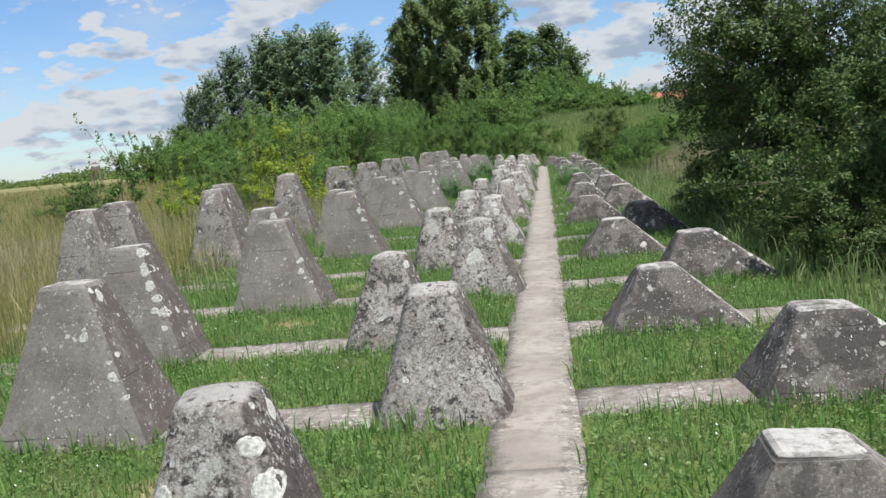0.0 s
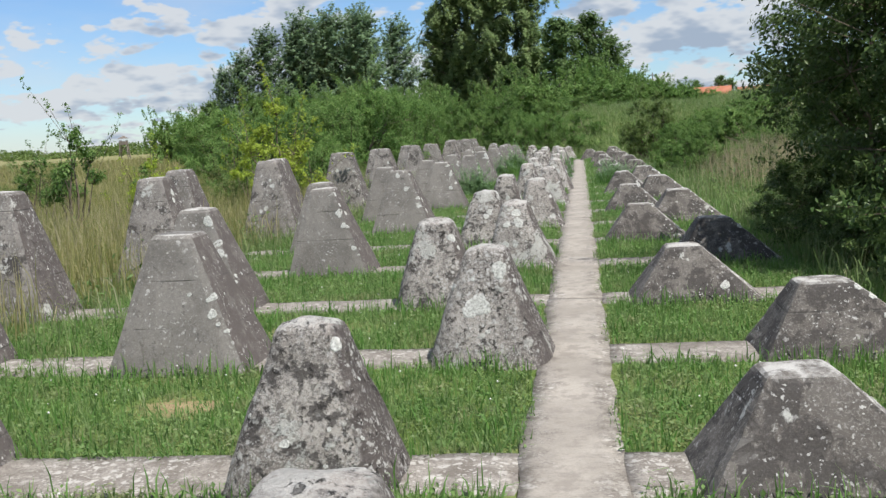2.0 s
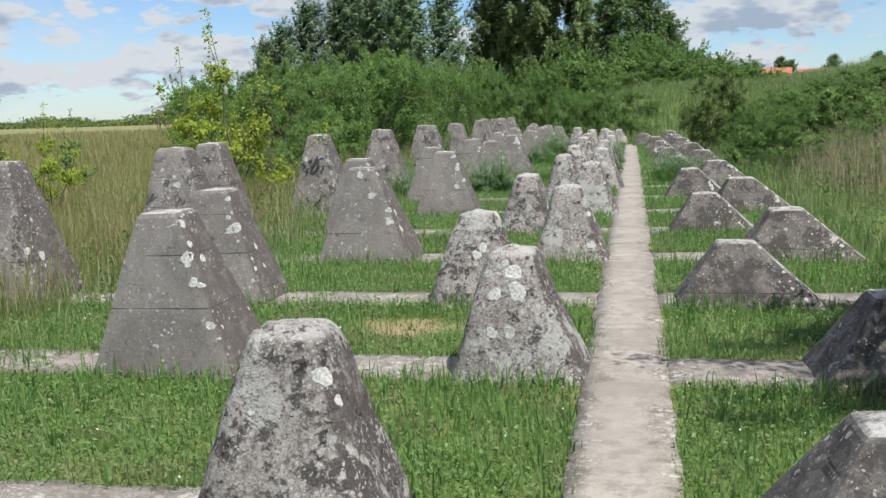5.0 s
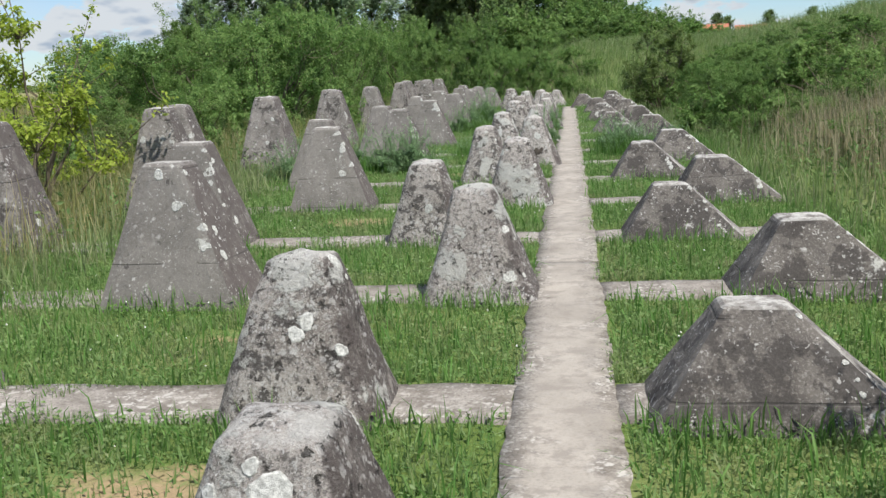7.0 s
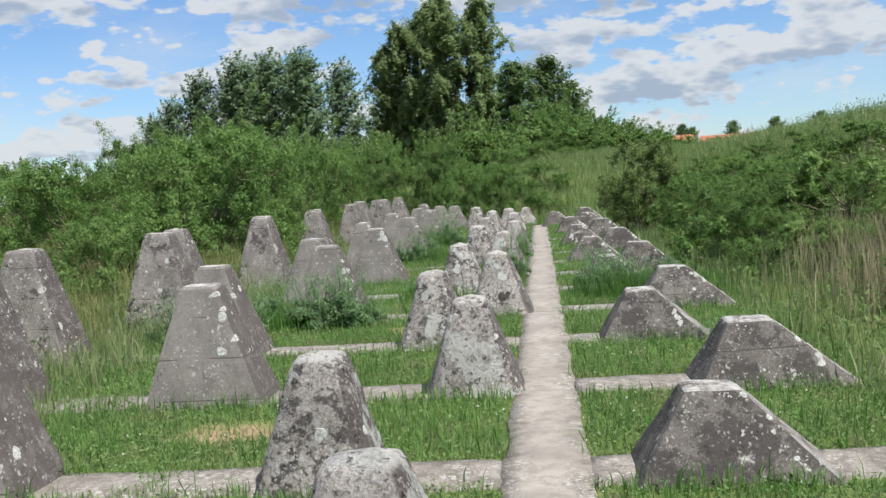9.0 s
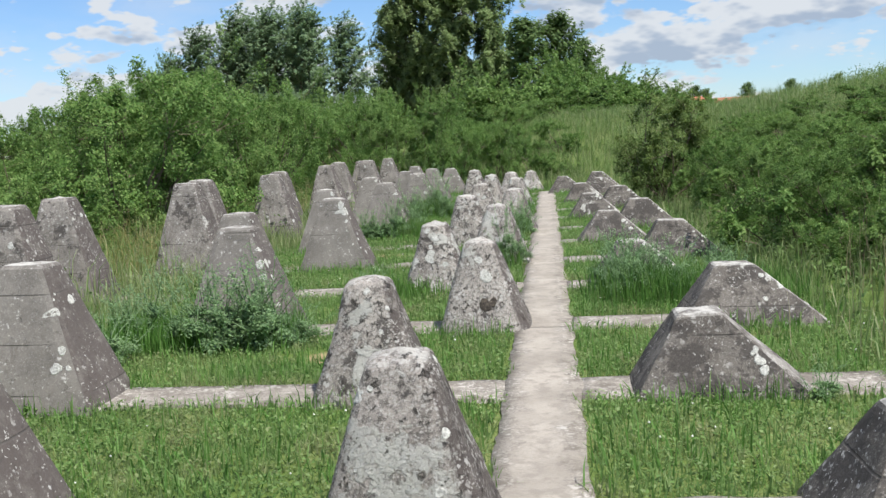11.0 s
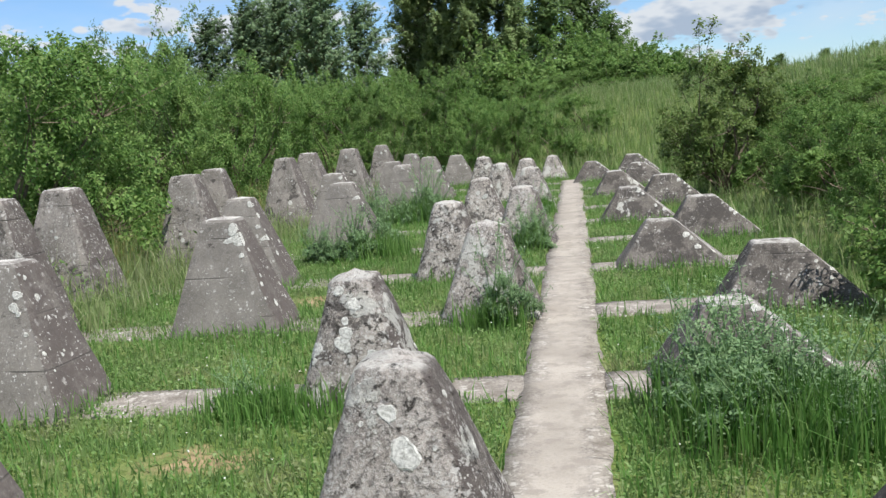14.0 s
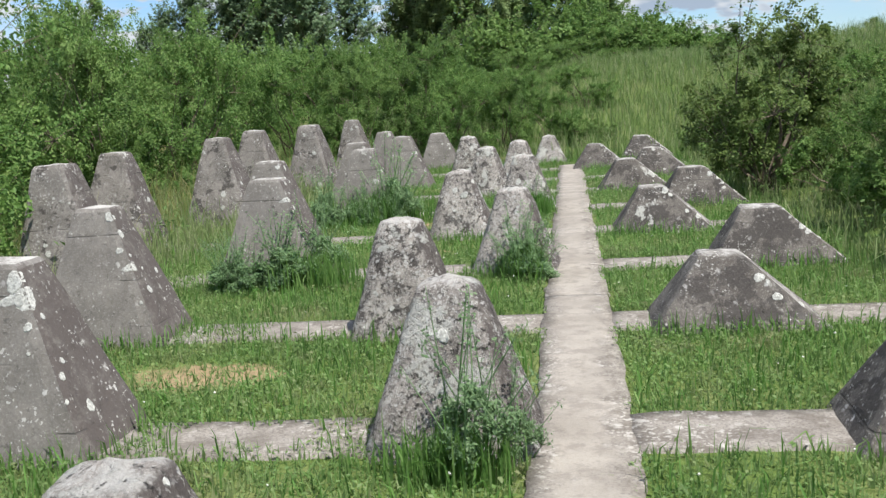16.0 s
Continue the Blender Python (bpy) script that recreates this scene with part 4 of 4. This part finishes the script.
for x, yy, s, z in ((2.95, 28.9, 0.4, 1.0), (3.25, 30.4, 0.5, 1.3), (3.1, 32.2, 0.55, 1.4), (4.3, 31.2, 0.6, 1.5), (3.2, 34.1, 0.55, 1.4), (4.4, 33.6, 0.65, 1.6), (3.2, 36.2, 0.55, 1.45), (4.5, 36.2, 0.65, 1.7), (3.4, 38.3, 0.5, 1.5), (4.7, 38.8, 0.6, 1.8), (3.9, 27.3, 0.5, 1.2)):
    topped(bush_a, 2.3, x, yy, rnd.uniform(0, 360), s, z)
for x, yy, s, t in ((-12.5, 26.0, 0.8, 0.8), (-8.4, 27.5, 0.6, 1.0), (-7.0, 26.4, 0.55, 1.0), (-7.2, 24.4, 0.45, 0.9)):
    again(bush_c, x, yy, rnd.uniform(0, 360), s, t)
for i in range(46):
    x, yy = rnd.uniform(2.9, 7.0), rnd.uniform(27.5, 48)
    if x < 3.3 and yy < 30:
        continue
    again(low_d, x, yy, rnd.uniform(0, 360), rnd.uniform(0.7, 1.1), rnd.uniform(0.75, 1.05) - 0.1 * (x - 3))
for i in range(14):
    again(low_d, rnd.uniform(3.6, 6.2), rnd.uniform(22.5, 33), rnd.uniform(0, 360), rnd.uniform(0.5, 0.85), rnd.uniform(0.6, 0.9))
for x, yy, s in ((4.6, 26.5, 0.8), (5.8, 25.5, 0.9), (4.4, 18.5, 0.6), (6.0, 22.0, 0.8), (3.6, 24.0, 0.45), (-7.2, 25.5, 0.9), (-7.0, 28.6, 1.0), (-6.6, 31.5, 0.9), (-6.4, 34.0, 0.9), (-6.6, 38.5, 1.0), (-6.3, 42.0, 1.0), (-5.6, 47.8, 0.9), (-2.5, 49.3, 0.8), (0.2, 50.2, 0.8)):
    again(low_d, x, yy, rnd.uniform(0, 360), s, rnd.uniform(0.8, 1.2))
for x, yy, s in ((-6.6, 23.6, 0.9), (-7.4, 20.5, 0.8), (-6.6, 10.8, 0.45)):
    again(sap_y, x, yy, rnd.uniform(0, 360), s)
for x, yy, s in ((-9.5, 20.5, 0.85), (-10.8, 24.0, 0.8), (-8.8, 23.5, 0.7), (-12.5, 22.0, 0.7), (-9.0, 29.5, 1.1)):
    again(thin_e, x, yy, rnd.uniform(0, 360), s)

# hill shrubs and the tall trees behind
hill = shrub("hill_shrub", 3.2, 4.2, 9000, (0.15, 0.3), LEAF_MID, 61, "dense green shrub on the far hillside", "shrub", 40, 0.0, 1.2, 5)
stand(hill, -2.0, 72.0, 0, 1.0)
for i in range(64):
    x = -30 + 33 * rnd.random()
    yy = 68 + 34 * rnd.random()
    topped(hill, 4.2, x, yy, rnd.uniform(0, 360), rnd.uniform(0.5, 0.75), rnd.uniform(4.8, 6.2) if yy > 82 else rnd.uniform(3.6, 4.6))
for x, yy, top_z in ((1.0, 84, 7.3), (2.6, 88, 6.7), (4.2, 86, 6.1), (6.0, 90, 5.6), (7.6, 88, 5.0), (9.2, 92, 4.5), (10.8, 90, 4.0), (3.4, 78, 5.2), (5.4, 80, 4.8), (0.5, 74, 5.4), (2.2, 70, 4.6), (7.2, 80, 4.3), (12.5, 92, 3.8)):
    rise = max(0.9, top_z - float(ground_z(x, yy)))
    again(hill, x, yy, rnd.uniform(0, 360), 0.65, rise / (4.2 * 0.65))
birch = stand(tree("birch_tree", 27, 5.4, 36000, (0.3, 0.55), LEAF_BIRCH, 71, "tall birch tree with a drooping crown", 0.75, 0.9, 0.06, 0.15, 0.42, 0.05), -12.0, 150)
again(birch, -18.6, 154, 120, 0.9)
again(birch, -21.0, 157, 40, 0.8)
again(birch, -6.8, 152, 230, 0.98)
again(birch, -15.0, 158, 300, 1.0)
poplar = stand(tree("poplar_tree", 19, 4.2, 15000, (0.3, 0.55), LEAF_POPLAR, 72, "wind-blown grey-green poplar tree", -0.25, 0.85, 0.05, 0.6, 0.75, 0.035), -31, 146)
for x, yy, s in ((-36, 148, 1.04), (-41, 150, 1.06), (-46, 149, 0.95), (-49.5, 148, 0.78), (-26.5, 150, 0.92), (-33.5, 154, 1.06), (-39, 155, 1.04), (-43.5, 156, 0.95), (-53, 150, 0.68)):
    again(poplar, x, yy, rnd.uniform(-15, 15), s)
oak = stand(tree("broad_tree", 13.5, 4.3, 9000, (0.35, 0.62), LEAF_TREE, 73, "broad dark green tree at the edge of the wood", 0.0, 1.0, 0.05), 1.6, 146)
for x, yy, s in ((-2.2, 142, 1.0), (4.8, 150, 0.82), (-52, 142, 0.6), (-9, 138, 0.6), (-20, 140, 0.55)):
    again(oak, x, yy, rnd.uniform(0, 360), s)
wood = np.random.default_rng(81)
n = 26000
wx = wood.uniform(-420, -70, n)
wy = 330 + 25 * np.sin(wx * 0.02) + wood.normal(0, 6, n)
wz = wood.uniform(0, 1, n) ** 0.7 * (2.6 + 1.1 * np.sin(wx * 0.11) + 0.8 * np.sin(wx * 0.37 + 1))
tagged(made("far_woods", leaf_mesh("far_woods", np.column_stack([wx, wy, wz]), (0.6, 1.3), 82), LEAF_DARK), "low dark line of woods on the horizon", "woods", kind="stuff")

# far houses and roadside trees over the brow of the bank
def house(x, y, w, d, wall_h, roof_h, z):
    top = new("house")
    bm = bmesh.new()
    bmesh.ops.create_cube(bm, size=1, matrix=Matrix.Translation((0, 0, wall_h / 2)) @ Matrix.Diagonal((w, d, wall_h, 1)))
    wall = part("wall", bm, PLASTER, top)
    bm = bmesh.new()
    e = 0.4
    p = [bm.verts.new(c) for c in ((-w / 2 - e, -d / 2 - e, wall_h), (w / 2 + e, -d / 2 - e, wall_h), (w / 2 + e, d / 2 + e, wall_h), (-w / 2 - e, d / 2 + e, wall_h), (-w / 2 - e, 0, wall_h + roof_h), (w / 2 + e, 0, wall_h + roof_h))]
    for q in ((0, 1, 5, 4), (2, 3, 4, 5), (1, 2, 5), (3, 0, 4), (3, 2, 1, 0)):
        bm.faces.new([p[i] for i in q])
    part("roof", bm, ROOFRED, top, "red clay tile roof")
    for i in range(max(2, int(w / 4))):
        bm = bmesh.new()
        bmesh.ops.create_cube(bm, size=1, matrix=Matrix.Translation((-w / 2 + (i + 0.5) * w / max(2, int(w / 4)), -d / 2 - 0.02, wall_h * 0.6)) @ Matrix.Diagonal((1.1, 0.08, 1.3, 1)))
        part("window", bm, DARKGLASS, wall)
    top.matrix_world = pose(x, y, z, 0, 0, -8)
    return tagged(top, "distant plastered house with a red tile roof", "house")


for x, yy, w, z in ((31, 250, 9, 2.3), (44, 252, 12, 1.9), (59, 257, 11, 2.2), (73, 260, 10, 2.6)):
    house(x, yy, w, 8, 4.2, 2.4, z)
for x, yy, s in ((28.8, 258, 0.55), (34.3, 257, 0.6), (36.8, 258, 0.56), (47.4, 264, 0.63), (58, 266, 0.66), (68.5, 266, 0.7), (82, 262, 0.6), (25.0, 256, 0.5)):
    again(oak, x, yy, rnd.uniform(0, 360), s, 1.15)


def beam_between(bm, a, c, half):
    """A squared timber from a to c."""
    a, c = Vector(a), Vector(c)
    d = (c - a).normalized()
    u = d.orthogonal().normalized() * half
    w = d.cross(u).normalized() * half
    ends = [[bm.verts.new(p + q) for q in (u + w, u - w, -u - w, -u + w)] for p in (a, c)]
    for i in range(4):
        bm.faces.new((ends[0][i], ends[0][(i + 1) % 4], ends[1][(i + 1) % 4], ends[1][i]))
    bm.faces.new(ends[0][::-1]), bm.faces.new(ends[1])


tower = new("lookout_tower")
for sx, sy in ((-1, -1), (1, -1), (1, 1), (-1, 1)):
    bm = bmesh.new()
    beam_between(bm, (sx * 1.1, sy * 1.1, 0), (sx * 0.75, sy * 0.75, 5.0), 0.1)
    part("leg", bm, TOWER_WOOD, tower)
for sx, sy, tx, ty in ((-1, -1, 1, -1), (1, -1, 1, 1), (1, 1, -1, 1), (-1, 1, -1, -1)):
    bm = bmesh.new()
    beam_between(bm, (sx, sy, 1.8), (tx * 0.85, ty * 0.85, 3.6), 0.07)
    part("brace", bm, TOWER_WOOD, tower)
bm = bmesh.new()
bmesh.ops.create_cube(bm, size=1, matrix=Matrix.Translation((0, 0, 4.3)) @ Matrix.Diagonal((1.9, 1.9, 0.9, 1)))
bmesh.ops.bevel(bm, geom=bm.edges[:], offset=0.05, segments=1, affect="EDGES")
part("cabin", bm, TOWER_WOOD, tower)
bm = bmesh.new()
bmesh.ops.create_cone(bm, cap_ends=True, segments=4, radius1=1.6, radius2=0.1, depth=0.7, matrix=Matrix.Translation((0, 0, 5.75)) @ Matrix.Rotation(radians(45), 4, "Z"))
part("roof", bm, TOWER_WOOD, tower)
tower.matrix_world = pose(-69.4, 150, -0.02, 0, 0, 12) @ Matrix.Diagonal((0.62, 0.62, 0.62, 1))
tagged(tower, "distant grey timber lookout tower in the meadow", "lookout tower")

for x, yy, z, h in ((14.1, 200, 2.3, 8.4), (15.6, 204, 2.3, 7.4)):
    pole = new("power_pole")
    part("shaft", tubes([[(Vector((0, 0, 0)), 0.16), (Vector((0, 0, h * 0.5)), 0.14), (Vector((0, 0, h)), 0.1)]], 8), TOWER_WOOD, pole)
    bm = bmesh.new()
    beam_between(bm, (-0.8, 0, h - 0.5), (0.8, 0, h - 0.5), 0.06)
    part("crossarm", bm, TOWER_WOOD, pole)
    pole.matrix_world = pose(x, yy, z, 0, 0, 20)
    tagged(pole, "distant wooden power pole above the bank", "power pole")


# ---- tall weeds, clover leaves and flowers in the turf ----
weed = shrub("weed_clump", 0.26, 0.48, 2600, (0.016, 0.036), FEATHERY, 91, "feathery green weeds grown up beside a tooth", "weeds", 26, 0.0, 0.3, 9, 1.6, FEATHERY)
stand(weed, -0.46, 30.55, 0, 0.75, 1.15)
for x, yy, s, t in ((-0.3, 30.72, 0.5, 1.1), (0.7, 27.85, 0.9, 0.7), (0.78, 28.05, 0.7, 0.6), (1.0, 28.4, 0.9, 0.7), (-1.9, 26.3, 0.7, 0.7), (-2.0, 38.6, 1.0, 0.9), (1.2, 28.1, 0.9, 0.75), (-0.42, 34.8, 0.8, 0.9), (-0.36, 35.0, 0.6, 0.9), (-2.2, 26.4, 0.9, 0.8), (-3.05, 26.3, 1.0, 0.8), (-2.15, 35.0, 1.0, 0.9), (-2.2, 38.9, 1.2, 1.0), (-3.1, 38.9, 1.0, 0.9),
                    (-0.45, 39.1, 0.7, 0.9), (-1.75, 28.7, 0.7, 0.6), (1.5, 24.4, 0.5, 0.6)):
    again(weed, x, yy, rnd.uniform(0, 360), s, t)
for cx, cy, wide, deep_y, count in ((1.1, 28.1, 0.55, 0.45, 14), (-2.75, 26.25, 0.6, 0.12, 9), (-3.6, 25.6, 0.5, 0.3, 6), (-2.45, 34.65, 0.5, 0.12, 5), (-0.42, 34.75, 0.12, 0.12, 3), (-2.5, 38.7, 0.5, 0.3, 5)):
    for i in range(count):
        again(weed, cx + rnd.uniform(-wide, wide), cy + rnd.uniform(-deep_y, deep_y), rnd.uniform(0, 360), rnd.uniform(0.6, 1.1), rnd.uniform(0.55, 0.85))
for i, (cx, cy, rx, ry, n, hi) in enumerate(((0.95, 27.9, 0.42, 0.3, 1500, 0.4), (0.75, 28.6, 0.35, 0.2, 600, 0.34), (-3.1, 26.2, 0.4, 0.2, 1300, 0.36), (-2.1, 26.6, 0.15, 0.3, 500, 0.36), (-0.4, 34.75, 0.16, 0.2, 700, 0.34), (-2.2, 34.8, 0.3, 0.25, 900, 0.4),
                                             (-2.3, 38.8, 0.45, 0.3, 1400, 0.5), (-0.45, 38.9, 0.2, 0.25, 600, 0.36), (-1.5, 28.6, 0.35, 0.2, 900, 0.26), (-0.55, 30.5, 0.2, 0.08, 400, 0.3), (1.7, 27.6, 0.4, 0.4, 1100, 0.4))):
    g = np.random.default_rng(130 + i)
    pts = np.stack([cx + g.normal(0, rx * 0.6, n), cy + g.normal(0, ry * 0.6, n)], -1)
    blades("tall_grass", clear(pts, 0.03), (0.16, hi), (0.006, 0.012), LUSH, "tall fresh green grass grown up round a tooth", 0.3, 150 + i, 2)

clover = unworn(clear(patchy(scatter(-4.4, 2.4, 2.5, 44, 1500, 95), 1.3, 0.15, 1.0, 96)), 0.85, 94)
g = np.random.default_rng(97)
cz = ground_z(clover[:, 0], clover[:, 1]) + g.uniform(0.015, 0.065, len(clover))
herb = made("turf_herbs", leaf_mesh("turf_herbs", np.column_stack([clover, cz]), (0.012, 0.034), 98, np.tile(np.array([0, 0, 1.6]), (len(clover), 1)), 0.62), LAWN)
tagged(herb, "small clover and plantain leaves among the grass", "herbs", kind="stuff")
for name, x0, x1, y0, y1, count, seed, material, label in (("bank_herbs", 2.3, 8.5, 4, 48, 52000, 201, WEEDS, "leafy green herbs and nettles on the bank"),
                                                          ("margin_herbs", -8.0, -4.3, 3, 47, 30000, 202, WEEDS, "leafy herbs in the rough meadow margin")):
    g = np.random.default_rng(seed)
    hx, hy = g.uniform(x0, x1, count // 26), g.uniform(y0, y1, count // 26)
    keep = np.sin(hx * 1.4 + 0.8 * hy) * np.sin(0.55 * hy - hx) > np.where((hx < 0) & (hy < 20), 0.35, -0.25)
    hx, hy = np.repeat(hx[keep], 26), np.repeat(hy[keep], 26)
    hz = g.uniform(0.04, 1.0, len(hx)) * np.repeat(g.uniform(0.2, 0.55, keep.sum()), 26)
    hx, hy = hx + g.normal(0, 0.11, len(hx)), hy + g.normal(0, 0.11, len(hy))
    spot = np.column_stack([hx, hy, ground_z(hx, hy) + hz])
    spot = spot[(hx > 2.15) | (hx < -4.25)]
    tagged(made(name, leaf_mesh(name, spot, (0.03, 0.085), seed + 5, None, 0.42), material), label, "herbs", kind="stuff")
dots = clear(patchy(scatter(-4.0, 2.2, 3, 47, 5, 99), 0.9, 0.0, 1.0, 100))
fv, ff = [], []
for x, yy in dots:
    r, z = g.uniform(0.004, 0.008), float(ground_z(x, yy)) + g.uniform(0.05, 0.1)
    o = len(fv)
    fv += [(x + r, yy, z), (x, yy + r, z), (x - r, yy, z), (x, yy - r, z), (x, yy, z + r), (x, yy, z - r)]
    ff += [(o + a, o + b, o + c) for a, b, c in ((0, 1, 4), (1, 2, 4), (2, 3, 4), (3, 0, 4), (1, 0, 5), (2, 1, 5), (3, 2, 5), (0, 3, 5))]
tagged(made("clover_flowers", mesh_np("clover_flowers", fv, ff, True), FLOWER), "tiny white clover flower heads in the lawn", "flowers", kind="stuff")
